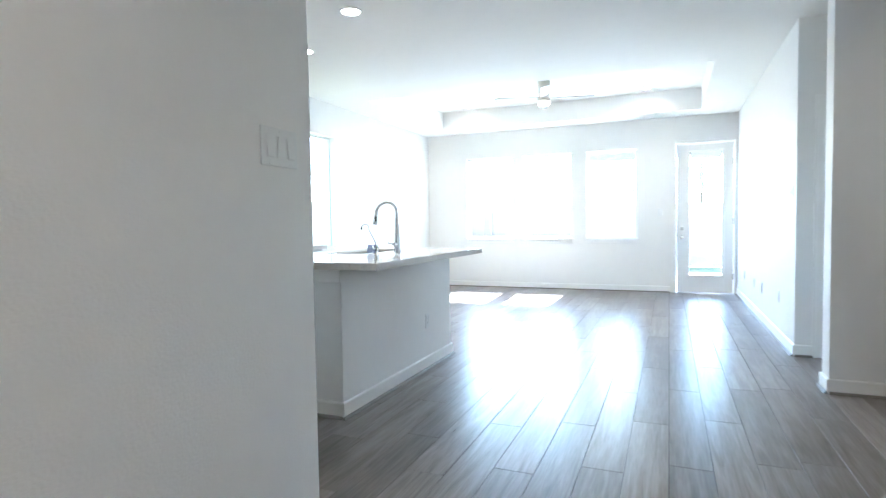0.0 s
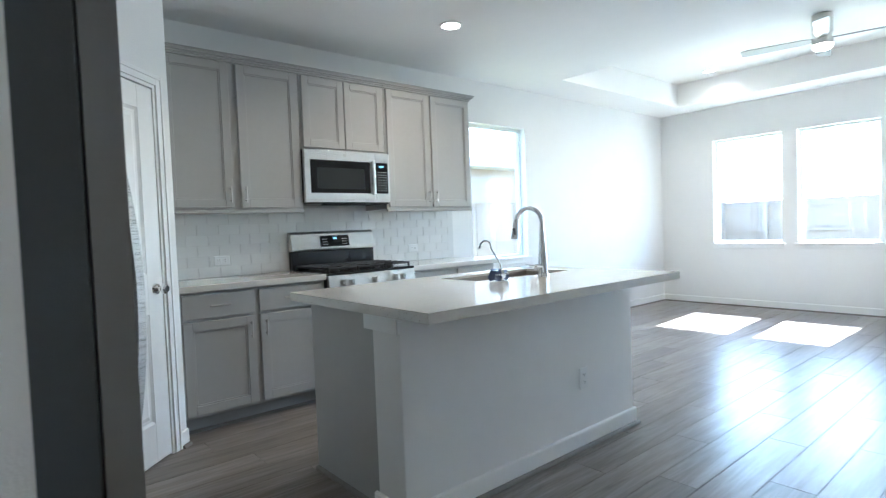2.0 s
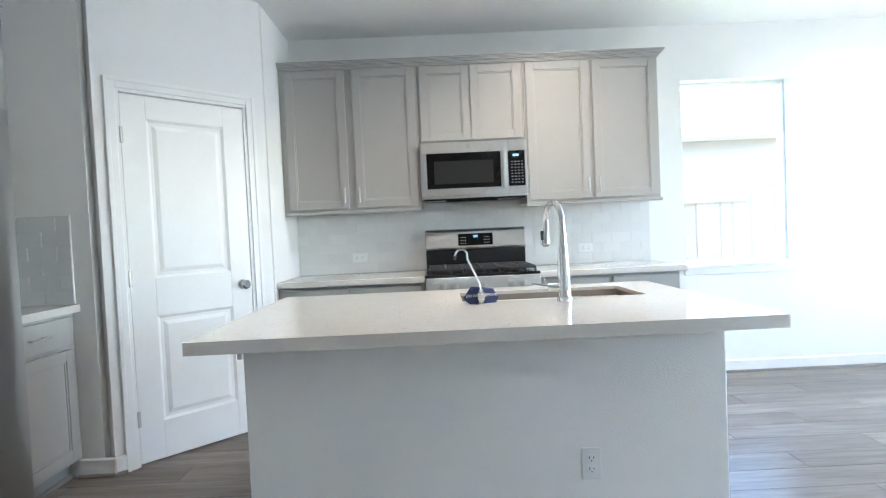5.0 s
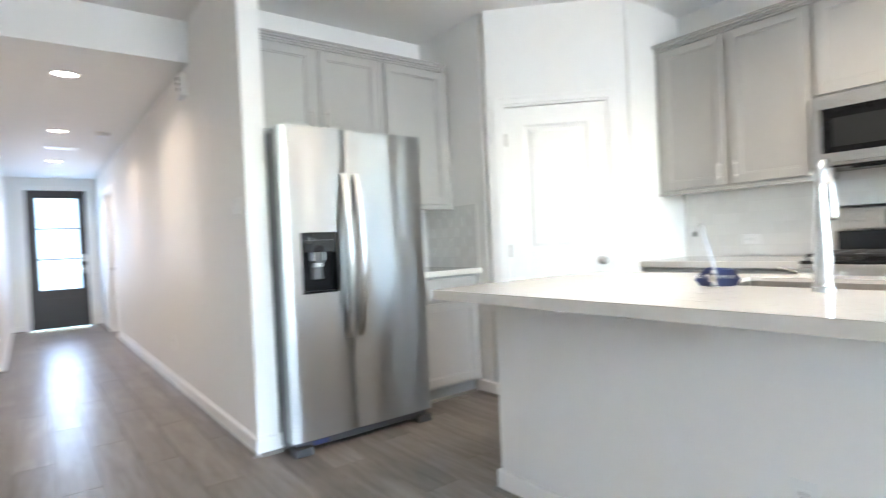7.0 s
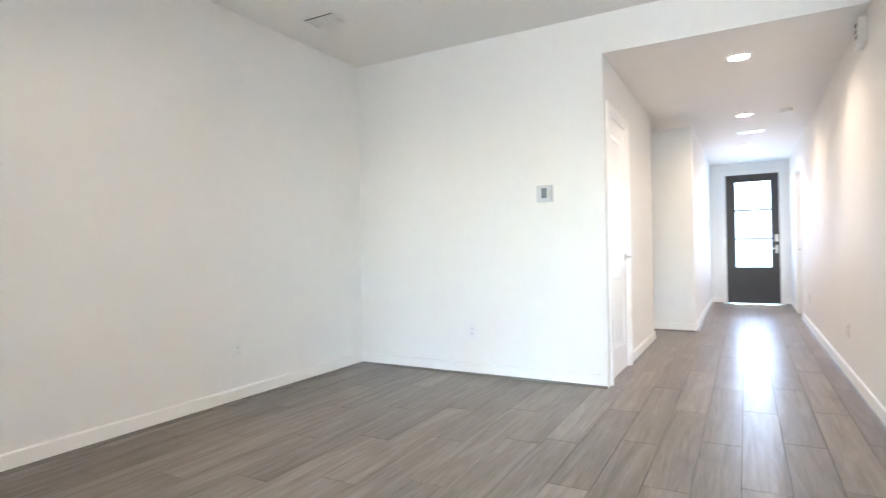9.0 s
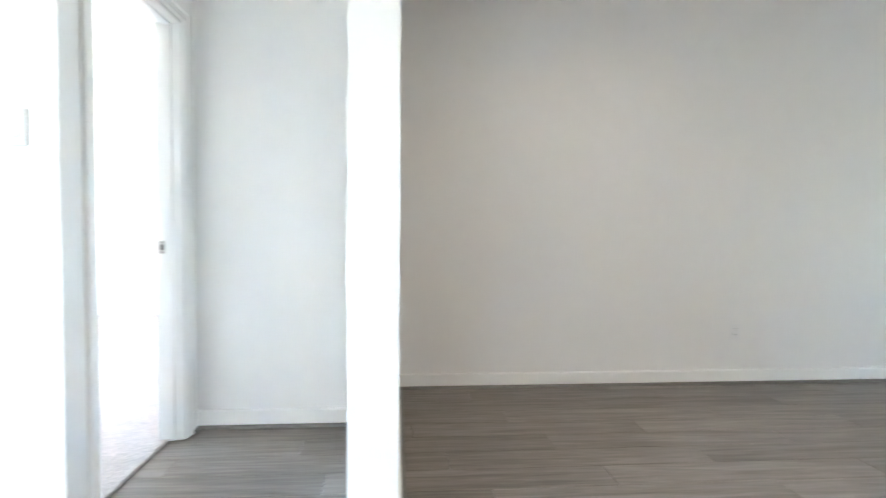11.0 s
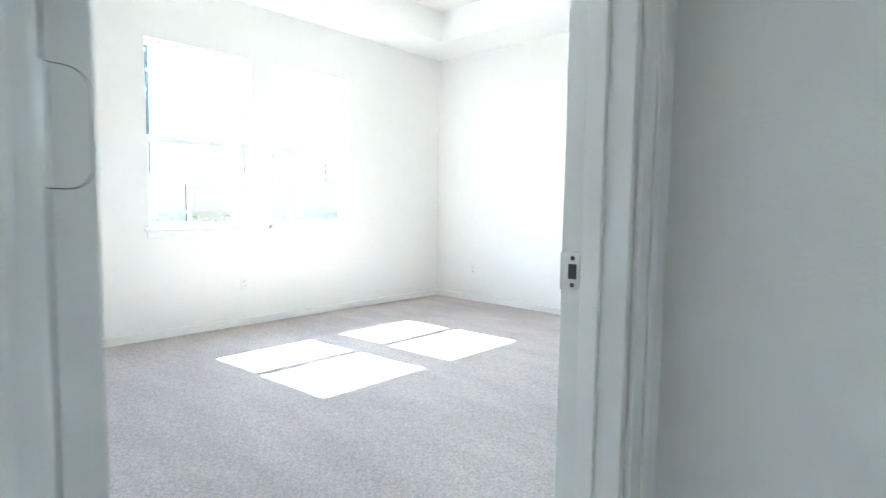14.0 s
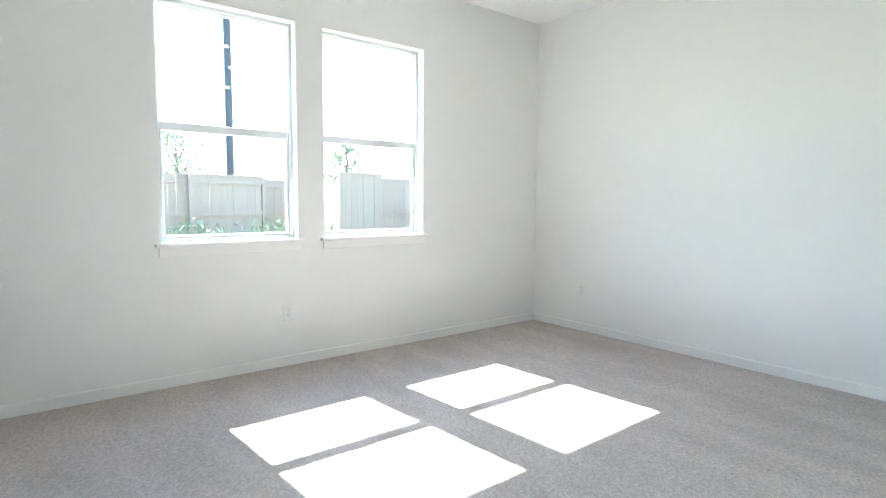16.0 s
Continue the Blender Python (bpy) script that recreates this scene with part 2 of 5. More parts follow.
SINKSTEEL = mat("satin_sink_steel", (0.33, 0.31, 0.29), 0.36, 1.0, var=0.05, scale=8)
GLASS = glass_mat()
DARKDOOR = mat("dark_brown_door_paint", (0.040, 0.034, 0.034), 0.4, var=0.06, scale=4)
BLUE = mat("blue_label_card", (0.035, 0.05, 0.16), 0.35, var=0.08, scale=10)
FENCE = mat("weathered_cedar", (0.31, 0.235, 0.185), 0.85, var=0.25, scale=3, bump=0.3, bscale=40, stretch=(6, 6, 0.6))
GRASS = mat("dry_lawn", (0.13, 0.135, 0.06), 0.95, var=0.3, scale=2.5, bump=0.6, bscale=60)
BRICK = mat("pale_brick", (0.38, 0.31, 0.27), 0.85, var=0.15, scale=6, bump=0.2, bscale=80, random_var=0.12)
MORTAR = mat("grey_mortar", (0.52, 0.50, 0.47), 0.9, var=0.06, scale=20)
CONCRETE = mat("patio_concrete", (0.45, 0.44, 0.42), 0.85, var=0.08, scale=3, bump=0.15, bscale=90)
FASCIA = mat("taupe_fascia_paint", (0.17, 0.165, 0.16), 0.6, var=0.03)
PALEFASCIA = mat("pale_fascia_paint", (0.62, 0.60, 0.60), 0.6, var=0.03)
SHINGLE = mat("grey_roof_shingle", (0.14, 0.135, 0.13), 0.9, var=0.25, scale=6, bump=0.4, bscale=30)
POLE = mat("blue_grey_pole_paint", (0.028, 0.028, 0.032), 0.5, var=0.12, scale=6)
BARK = mat("tree_bark", (0.12, 0.09, 0.07), 0.9, var=0.2, scale=10, bump=0.4, bscale=40)
LEAF = mat("leaf_green", (0.17, 0.20, 0.11), 0.6, var=0.3, scale=6)
LED = emit("warm_led_disc", (1.0, 0.86, 0.70), 1.0)
LEDW = emit("white_led_disc", (1.0, 0.93, 0.84), 1.6)
DISPLAY = emit("lit_digits", (0.35, 0.7, 1.0), 0.05)


# ---- mesh helpers ----
def put_box(bm, x0, x1, y0, y1, z0, z1, m=None):
    r = bmesh.ops.create_cube(bm, size=1.0)
    vs = r["verts"]
    for v in vs:
        v.co = Vector(((x0 + x1) / 2 + v.co.x * (x1 - x0), (y0 + y1) / 2 + v.co.y * (y1 - y0), (z0 + z1) / 2 + v.co.z * (z1 - z0)))
        if m is not None:
            v.co = m @ v.co
    return vs


def put_cyl(bm, p0, p1, r0, r1=None, seg=20):
    p0, p1 = Vector(p0), Vector(p1)
    r1 = r0 if r1 is None else r1
    d = p1 - p0
    turn = d.to_track_quat("Z", "Y").to_matrix().to_4x4()
    bmesh.ops.create_cone(bm, cap_ends=True, segments=seg, radius1=r0, radius2=r1, depth=d.length, matrix=Matrix.Translation((p0 + p1) / 2) @ turn)


def make(name, bm, material, parent=None, bevel=0.0, smooth=False, seg=2):
    """An object from a bmesh in world coordinates; under a parent it keeps its place."""
    bmesh.ops.recalc_face_normals(bm, faces=bm.faces)
    me = bpy.data.meshes.new(name)
    bm.to_mesh(me)
    bm.free()
    me.materials.append(material)
    ob = new(name, me)
    if smooth:
        for p in me.polygons:
            p.use_smooth = True
        me.set_sharp_from_angle(angle=radians(35))
    if bevel:
        md = ob.modifiers.new("edge", "BEVEL")
        md.width, md.segments, md.limit_method, md.angle_limit = bevel, seg, "ANGLE", radians(40)
    if parent is not None:
        ob.parent = parent
        ob.matrix_parent_inverse = base_of(parent).inverted()
    return ob


BASES = {}


def base_of(ob):
    return BASES.get(ob.name, Matrix.Identity(4))


def thing(name, x, y, z, label, category, group="", kind=""):
    """An Empty at the base of a thing with several parts."""
    ob = new(name)
    ob.empty_display_size = 0.1
    ob.location = (x, y, z)
    BASES[ob.name] = Matrix.Translation((x, y, z))
    return tagged(ob, label, category, group, kind)


def blocks(name, rows, material, parent=None, bevel=0.0, m=None, seg=2):
    bm = bmesh.new()
    for r in rows:
        put_box(bm, *r, m=m)
    return make(name, bm, material, parent, bevel, seg=seg)


def tube(name, pts, r, material, parent=None, cyclic=False):
    """A round bar along points."""
    c = bpy.data.curves.new(name, "CURVE")
    c.dimensions = "3D"
    c.bevel_depth, c.bevel_resolution = r, 5
    c.use_fill_caps = True
    s = c.splines.new("POLY")
    s.points.add(len(pts) - 1)
    for p, q in zip(s.points, pts):
        p.co = (*q, 1)
    s.use_smooth = True
    s.use_cyclic_u = cyclic
    c.materials.append(material)
    tmp = bpy.data.objects.new(name, c)
    me = bpy.data.meshes.new_from_object(tmp)
    bpy.data.objects.remove(tmp)
    ob = new(name, me)
    if parent is not None:
        ob.parent = parent
        ob.matrix_parent_inverse = base_of(parent).inverted()
    return ob


def wall_rows(axis, a, b, lo, hi, z0, z1, holes):
    """Blocks of a wall a..b thick that runs lo..hi, with openings (from, to, bottom, top)."""
    cuts = sorted({lo, hi, *[h[0] for h in holes], *[h[1] for h in holes]})
    out = []
    for p, q in zip(cuts, cuts[1:]):
        inside = [h for h in holes if h[0] <= p + 1e-6 and h[1] >= q - 1e-6]
        spans = [(z0, z1)]
        for h in inside:
            spans = [(z0, h[2]), (h[3], z1)]
        for s, t in spans:
            if t - s > 1e-4:
                out.append((a, b, p, q, s, t) if axis == "x" else (p, q, a, b, s, t))
    return out


def wall(name, axis, a, b, lo, hi, z0=0.0, z1=2.73, holes=(), label="white painted wall with orange-peel texture", material=None):
    return tagged(blocks(name, wall_rows(axis, a, b, lo, hi, z0, z1, holes), material or PAINT), label, "wall", kind="structure")


# ---- the plan, in metres ----
WX, NY, EX = -3.72, 10.05, 1.343     # kitchen wall, window wall, living room's east wall
CZ, TZ = 2.73, 3.03                  # ceiling, raised tray
HW, HE = -0.68, 0.875                # hall's walls
DY, DX = 1.215, 3.10                 # dining nook's south and east walls
NS, NN, NX = 5.12, 5.998, 2.465      # niche before the bedroom: south face, door wall, east wall
NB = NN + 0.12                       # bedroom side of the door wall
BX = 6.17                            # bedroom's east wall
FW = 1.645                           # wall behind the refrigerator
FDY = -5.53                          # front door's wall
TOP = 3.12
WIN_Z = (0.86, 2.28)
LIV = [(-2.97, -2.12), (-1.94, -1.11), (-0.875, -0.085)]
BED = [(2.985, 3.823), (4.018, 4.863)]

wall("wall_north", "y", NY, NY + 0.16, WX - 0.16, BX + 0.16, -0.1, TOP, [(a, b, *WIN_Z) for a, b in LIV + BED] + [(0.47, 1.32, -0.05, 2.34)])
wall("wall_west", "x", WX - 0.16, WX, FW - 0.16, NY, -0.1, TOP, [(6.12, 6.98, 0.86, 2.30)])
wall("wall_fridge", "y", FW - 0.12, FW, WX, HW - 0.12, 0, TOP)
wall("wall_hall_west", "x", HW - 0.12, HW, FDY, 2.285, 0, TOP, [(-4.28, -3.45, 0, 2.06)])
wall("wall_living_east", "x", EX, EX + 0.115, NN, NY, 0, TOP)
wall("wall_niche_north", "y", NN, NB, EX + 0.115, BX, 0, TOP, [(1.522, 2.324, 0, 2.045)])
wall("wall_niche_south", "y", 4.95, NS, EX, DX, 0, TOP)
wall("wall_niche_east", "x", NX, NX + 0.115, NS, NN, 0, TOP)
wall("wall_dining_east", "x", DX, DX + 0.15, DY - 0.12, 5.12, 0, TOP)
wall("wall_dining_south", "y", DY - 0.12, DY, HE, DX, 0, TOP)
wall("wall_hall_header", "y", DY - 0.12, DY, HW, HE, 2.44, TOP)
wall("wall_hall_east", "x", HE, HE + 0.12, -1.08, DY - 0.12, 0, TOP, [(0.36, 1.075, 0, 2.06)])
wall("wall_hall_east_far", "x", 0.52, 0.64, FDY, -1.97, 0, TOP)
wall("wall_side_hall", "y", -1.97, -1.85, 0.52, 2.1, 0, TOP)
wall("wall_side_hall_end", "x", 2.1, 2.2, -1.97, DY - 0.12, 0, TOP)
wall("wall_front", "y", FDY - 0.15, FDY, HW - 0.3, 0.64, 0, TOP, [(-0.545, 0.29, 0, 2.26)])
wall("wall_bedroom_east", "x", BX, BX + 0.16, NN, NY, 0, TOP)
wall("wall_store_room", "x", HW - 1.2, HW - 1.1, FDY, FW - 0.12, 0, TOP)
wall("wall_pantry_west", "x", -2.46, -2.345, FW, 2.36, 0, TOP)
wall("wall_pantry_north", "y", 2.98, 3.095, WX, -3.06, 0, TOP)
DG = Matrix.Translation((-2.345, 2.415, 0)) @ Matrix.Rotation(radians(135), 4, "Z")   # along the pantry's slanted wall; +y is into the pantry
DLEN = 0.962
tagged(blocks("wall_pantry_slant", wall_rows("y", 0.0, 0.1, 0.0, DLEN, 0, TOP, [(0.105, 0.835, 0, 2.06)]), PAINT, m=DG), "white painted slanted pantry wall", "wall", kind="structure")


def ceiling(name, x0, x1, y0, y1, z, hole=None):
    rows = []
    if hole:
        a, b, c, d = hole
        rows = [(x0, a, y0, y1, z, TOP), (b, x1, y0, y1, z, TOP), (a, b, y0, c, z, TOP), (a, b, d, y1, z, TOP), (a, b, c, d, TZ, TOP)]
    else:
        rows = [(x0, x1, y0, y1, z, TOP)]
    return tagged(blocks(name, rows, CEIL), "smooth white painted ceiling" + (" with a raised tray" if hole else ""), "ceiling", kind="structure")


TRAY = (WX + 0.52, EX - 0.53, 7.0, NY - 0.52)
ceiling("ceiling_living", WX, EX, 2.33, NY, CZ, TRAY)
ceiling("ceiling_kitchen_back", WX, HW - 0.12, FW, 2.33, CZ)
ceiling("ceiling_dining", HW, DX, DY, 2.33, CZ)
ceiling("ceiling_dining_east", EX, DX, 2.33, 4.95, CZ)
ceiling("ceiling_niche", EX, NX, NS, NN, CZ)
ceiling("ceiling_hall", HW, 2.1, FDY, DY - 0.12, 2.44)
ceiling("ceiling_store_room", HW - 1.1, HW - 0.12, FDY, FW - 0.12, 2.44)
ceiling("ceiling_bedroom", EX + 0.115, BX, NB, NY, CZ, (EX + 0.115 + 0.52, BX - 0.52, NB + 0.52, NY - 0.52))
tagged(blocks("roof_slab", [(WX - 0.5, BX + 0.5, FDY - 0.5, NY + 0.35, TOP + 0.01, TOP + 0.2)], SHINGLE), "grey shingled roof over the house", "roof", kind="structure")


# ---- baseboards and casings ----
BH, BT = 0.083, 0.014


def sweep(bm, axis, at, side, lo, hi, prof, turn=None):
    """A straight moulding: prof gives (out of the wall, up); it runs lo..hi along the wall."""
    rings = []
    for q in (lo, hi):
        ring = []
        for o, z in prof:
            p = Vector((at + side * o, q, z)) if axis == "x" else Vector((q, at + side * o, z))
            ring.append(bm.verts.new(turn @ p if turn is not None else p))
        rings.append(ring)
    n = len(prof)
    bm.faces.new(rings[0]), bm.faces.new(rings[1])
    for i in range(n):
        bm.faces.new((rings[0][i], rings[0][(i + 1) % n], rings[1][(i + 1) % n], rings[1][i]))


def board_profile(z):
    """A flat board with a rounded top edge."""
    return [(0, z), (BT, z), (BT, z + BH - 0.010), (BT - 0.0015, z + BH - 0.005), (BT - 0.005, z + BH - 0.0015), (BT - 0.009, z + BH), (0, z + BH)]


def shoe_profile(o, r=0.0175):
    """A quarter-round shoe moulding that stands o off the wall."""
    return [(o, 0.0006)] + [(o + r * math.cos(radians(a)), max(0.0006, r * math.sin(radians(a)))) for a in range(0, 91, 15)]


def shoe(axis, at, side, lo, hi, o=0.0, parent=None, turn=None):
    bm = bmesh.new()
    sweep(bm, axis, at, side, lo, hi, shoe_profile(o), turn)
    ob = make("shoe_moulding", bm, SHOE, parent)
    return ob if parent is not None else tagged(ob, "grey wood-look quarter-round shoe moulding on the floor", "shoe moulding", kind="structure")


def baseboard(axis, at, side, lo, hi):
    """A board along a wall; side is +1 or -1, the way it stands out. Over planks it has a shoe moulding."""
    carpeted = axis == "x" and at in (BX, EX + 0.115) or axis == "y" and (at == NB or at == NY and lo > EX)
    bm = bmesh.new()
    sweep(bm, axis, at, side, lo, hi, board_profile(-0.012 if carpeted else 0.014))
    tagged(make("baseboard", bm, TRIM), "white painted baseboard along the wall", "baseboard", kind="structure")
    if not carpeted:
        shoe(axis, at, side, lo, hi, BT)


for args in (("x", WX, 1, 5.85, NY), ("y", NY, -1, WX + BT, 0.40), ("x", EX, -1, NN - BT, NY), ("y", NN, -1, EX, 1.465), ("x", NX, -1, NS, NN - BT), ("y", NN, -1, 2.39, NX),
             ("x", EX, -1, 4.95 - BT, NS + BT), ("y", 4.95, -1, EX, DX), ("y", NS, 1, EX, NX), ("x", DX, -1, DY, 4.95), ("y", DY, 1, HE, DX - BT), ("x", HE, -1, -1.08, 0.30), ("x", 0.52, -1, FDY, -1.85),
             ("y", -1.85, 1, 0.52, 2.1), ("x", HW, 1, -3.38, 2.285 + BT), ("x", HW, 1, FDY, -4.35), ("y", 2.285, 1, HW - 0.12, HW), ("y", FDY, 1, HW, -0.60), ("y", FDY, 1, 0.345, 0.52),
             ("y", NY, -1, EX + 0.115, BX), ("x", BX, -1, NB, NY - BT), ("x", EX + 0.115, 1, NB, NY - BT), ("y", NB, 1, 2.40, BX - BT), ("x", HW - 0.12, -1, FW, 2.285),
             ("x", -2.345, 1, 2.23, 2.42)):
    baseboard(*args)
bm = bmesh.new()
for lo, hi in ((0.0, 0.050), (0.890, DLEN)):
    sweep(bm, "y", 0.0, -1, lo, hi, board_profile(0.014), DG)
tagged(make("baseboard", bm, TRIM), "short white baseboards beside the pantry door", "baseboard", kind="structure")
bm = bmesh.new()
for lo, hi in ((0.0, 0.050), (0.890, DLEN)):
    sweep(bm, "y", 0.0, -1, lo, hi, shoe_profile(BT), DG)
tagged(make("shoe_moulding", bm, SHOE), "short grey shoe mouldings beside the pantry door", "shoe moulding", kind="structure")


def casing(name, m, x0, x1, top, w=0.062):
    """Door trim in a wall's own axes: x along it, -y towards the viewer; stepped profile with a raised outer band."""
    bm = bmesh.new()
    for a, b in ((x0 - w, x0), (x1, x1 + w)):
        put_box(bm, a, b, -0.011, 0.0, 0, top + w, m=m)
    put_box(bm, x0, x1, -0.011, 0.0, top, top + w, m=m)
    put_box(bm, x0 - w, x0 - w * 0.62, -0.017, -0.011, 0, top + w, m=m)
    put_box(bm, x1 + w * 0.62, x1 + w, -0.017, -0.011, 0, top + w, m=m)
    put_box(bm, x0 - w * 0.62, x1 + w * 0.62, -0.017, -0.011, top + w * 0.62, top + w, m=m)
    return tagged(make(name, bm, TRIM, bevel=0.0025), "white stepped door casing", "door trim", kind="structure")


def jamb(name, m, x0, x1, top, deep, stop=0.06):
    """Lining of a door opening with its stop bead; y from 0 to deep."""
    t = 0.018
    return tagged(blocks(name, [(x0, x0 + t, 0, deep, 0, top), (x1 - t, x1, 0, deep, 0, top), (x0 + t, x1 - t, 0, deep, top - t, top),
                                (x0 + t, x0 + t + 0.011, stop, stop + 0.034, 0, top - t), (x1 - t - 0.011, x1 - t, stop, stop + 0.034, 0, top - t), (x0 + t, x1 - t, stop, stop + 0.034, top - t - 0.011, top - t)], TRIM, bevel=0.0015, m=m),
                  "white painted door jamb with stop", "door jamb", kind="structure")


def panel_door(name, m, w, h, label, group="", t=0.035, material=None):
    """A two-panel moulded door in its own axes: x 0..w, front face at y 0, thickness towards +y."""
    material = material or TRIM
    at = m @ Vector((w / 2, t / 2, 0))
    ob = thing(name, at.x, at.y, at.z, label, "door", group)
    s = 0.128
    p1, p2 = (0.212, 0.80), (1.015, h - 0.128)
    rows = [(0, s, 0, t, 0, h), (w - s, w, 0, t, 0, h), (s, w - s, 0, t, 0, p1[0]), (s, w - s, 0, t, p1[1], p2[0]), (s, w - s, 0, t, p2[1], h), (s, w - s, 0.011, t - 0.011, p1[0], p2[1])]
    bm = bmesh.new()
    for r in rows:
        put_box(bm, *r, m=m)
    for lo, hi in (p1, p2):
        for y, d in ((0.011, -1), (t - 0.011, 1)):
            x0, x1, e = s + 0.03, w - s - 0.03, 0.022
            q = [(x0, lo + 0.03), (x1, lo + 0.03), (x1, hi - 0.03), (x0, hi - 0.03)]
            r2 = [(x0 + e, lo + 0.03 + e), (x1 - e, lo + 0.03 + e), (x1 - e, hi - 0.03 - e), (x0 + e, hi - 0.03 - e)]
            v1 = [bm.verts.new(m @ Vector((x, y, z))) for x, z in q]
            v2 = [bm.verts.new(m @ Vector((x, y + d * 0.008, z))) for x, z in r2]
            bm.faces.new(v2)
            for i in range(4):
                bm.faces.new((v1[i], v1[(i + 1) % 4], v2[(i + 1) % 4], v2[i]))
            # sloped moulding round the opening
            o1 = [(s, lo), (w - s, lo), (w - s, hi), (s, hi)]
            o2 = [(s + 0.014, lo + 0.014), (w - s - 0.014, lo + 0.014), (w - s - 0.014, hi - 0.014), (s + 0.014, hi - 0.014)]
            u1 = [bm.verts.new(m @ Vector((x, y + d * 0.009, z))) for x, z in o1]
            u2 = [bm.verts.new(m @ Vector((x, y + d * 0.001, z))) for x, z in o2]
            for i in range(4):
                bm.faces.new((u1[i], u1[(i + 1) % 4], u2[(i + 1) % 4], u2[i]))
    make("leaf", bm, material, ob, bevel=0.0015)
    return ob


def knob(parent, m, x, z):
    """A round door knob with its rose, on the face y = 0."""
    bm = bmesh.new()
    put_cyl(bm, m @ Vector((x, 0, z)), m @ Vector((x, -0.008, z)), 0.032, 0.029, 24)
    put_cyl(bm, m @ Vector((x, -0.008, z)), m @ Vector((x, -0.034, z)), 0.012, 0.014, 20)
    prof = [(0.014, 0.034), (0.024, 0.040), (0.029, 0.050), (0.028, 0.058), (0.018, 0.066)]
    for (ra, ya), (rb, yb) in zip(prof, prof[1:]):
        put_cyl(bm, m @ Vector((x, -ya, z)), m @ Vector((x, -yb, z)), ra, rb, 24)
    return tagged(make("knob", bm, CHROME, parent, smooth=True), "polished chrome door knob")


def hinge(parent, m, x, z):
    bm = bmesh.new()
    for i in range(3):
        put_cyl(bm, m @ Vector((x, -0.006, z - 0.044 + i * 0.03)), m @ Vector((x, -0.006, z - 0.016 + i * 0.03)), 0.006, seg=12)
    put_box(bm, x - 0.012, x + 0.012, -0.003, 0.002, z - 0.044, z + 0.044, m=m)
    return make("hinge", bm, NICKEL, parent, smooth=True)


def lever(parent, m, x, z, way=-1):
    bm = bmesh.new()
    put_cyl(bm, m @ Vector((x, 0, z)), m @ Vector((x, -0.010, z)), 0.030, 0.028, 24)
    put_cyl(bm, m @ Vector((x, -0.010, z)), m @ Vector((x, -0.05, z)), 0.010, seg=16)
    put_box(bm, min(x, x + way * 0.11), max(x, x + way * 0.11), -0.056, -0.042, z - 0.008, z + 0.008, m=m)
    return make("lever_handle", bm, NICKEL, parent, bevel=0.003)


# pantry door, closed, in the slanted wall
casing("trim_pantry", DG, 0.105, 0.835, 2.06, 0.055)
jamb("trim_pantry_jamb", DG, 0.105, 0.835, 2.06, 0.1, 0.045)
PD = DG @ Matrix.Translation((0.126, 0.006, 0.012))
pantry_door = panel_door("pantry_door", PD, 0.688, 2.024, "white two-panel pantry door, closed, with chrome knob")
knob(pantry_door, PD, 0.688 - 0.06, 0.93)
for z in (0.25, 1.02, 1.80):
    hinge(pantry_door, PD, -0.003, z)

def rounded_plate(bm, y0, y1, z0, z1, x0, x1, r):
    """A thin plate across x with two rounded corners on its low-y side."""
    prof = [(y1, z0)] + [(y0 + r - r * math.sin(radians(a)), z0 + r - r * math.cos(radians(a))) for a in range(0, 91, 15)]
    prof += [(y0 + r - r * math.cos(radians(a)), z1 - r + r * math.sin(radians(a))) for a in range(0, 91, 15)] + [(y1, z1)]
    va, vb = [bm.verts.new((x0, a, b)) for a, b in prof], [bm.verts.new((x1, a, b)) for a, b in prof]
    bm.faces.new(va), bm.faces.new(vb)
    for i in range(len(prof)):
        bm.faces.new((va[i], va[(i + 1) % len(prof)], vb[(i + 1) % len(prof)], vb[i]))


# bedroom doorway: open, the leaf swung back into the bedroom
ND = Matrix.Translation((0, NN, 0))
casing("trim_bedroom_door", ND, 1.525, 2.324, 2.045)
casing("trim_bedroom_door_inside", Matrix.Translation((0, NB, 0)) @ Matrix.Rotation(math.pi, 4, "Z"), -2.324, -1.525, 2.045)
jamb("trim_bedroom_jamb", ND, 1.522, 2.324, 2.045, 0.12, 0.044)
BD = Matrix.Translation((1.605, NB + 0.016, 0.014)) @ Matrix.Rotation(radians(97), 4, "Z")
bed_door = panel_door("bedroom_door", BD, 0.72, 2.018, "white two-panel bedroom door, swung wide open")
knob(bed_door, BD, 0.66, 0.93)
bm = bmesh.new()
rounded_plate(bm, NN + 0.083, NN + 0.121, 0.920, 0.985, 2.3038, 2.306, 0.008)
strike = tagged(make("strike_plate", bm, NICKEL, bevel=0.004), "satin nickel strike plate screwed to the jamb", "strike plate")
bm = bmesh.new()
put_box(bm, 2.3033, 2.3042, NN + 0.089, NN + 0.105, 0.940, 0.966)
for z in (0.9295, 0.976):
    put_cyl(bm, (2.3038, NN + 0.097, z), (2.3030, NN + 0.097, z), 0.0042, seg=12)
tagged(make("latch_hole", bm, SLOT, strike), "dark latch hole and screws")
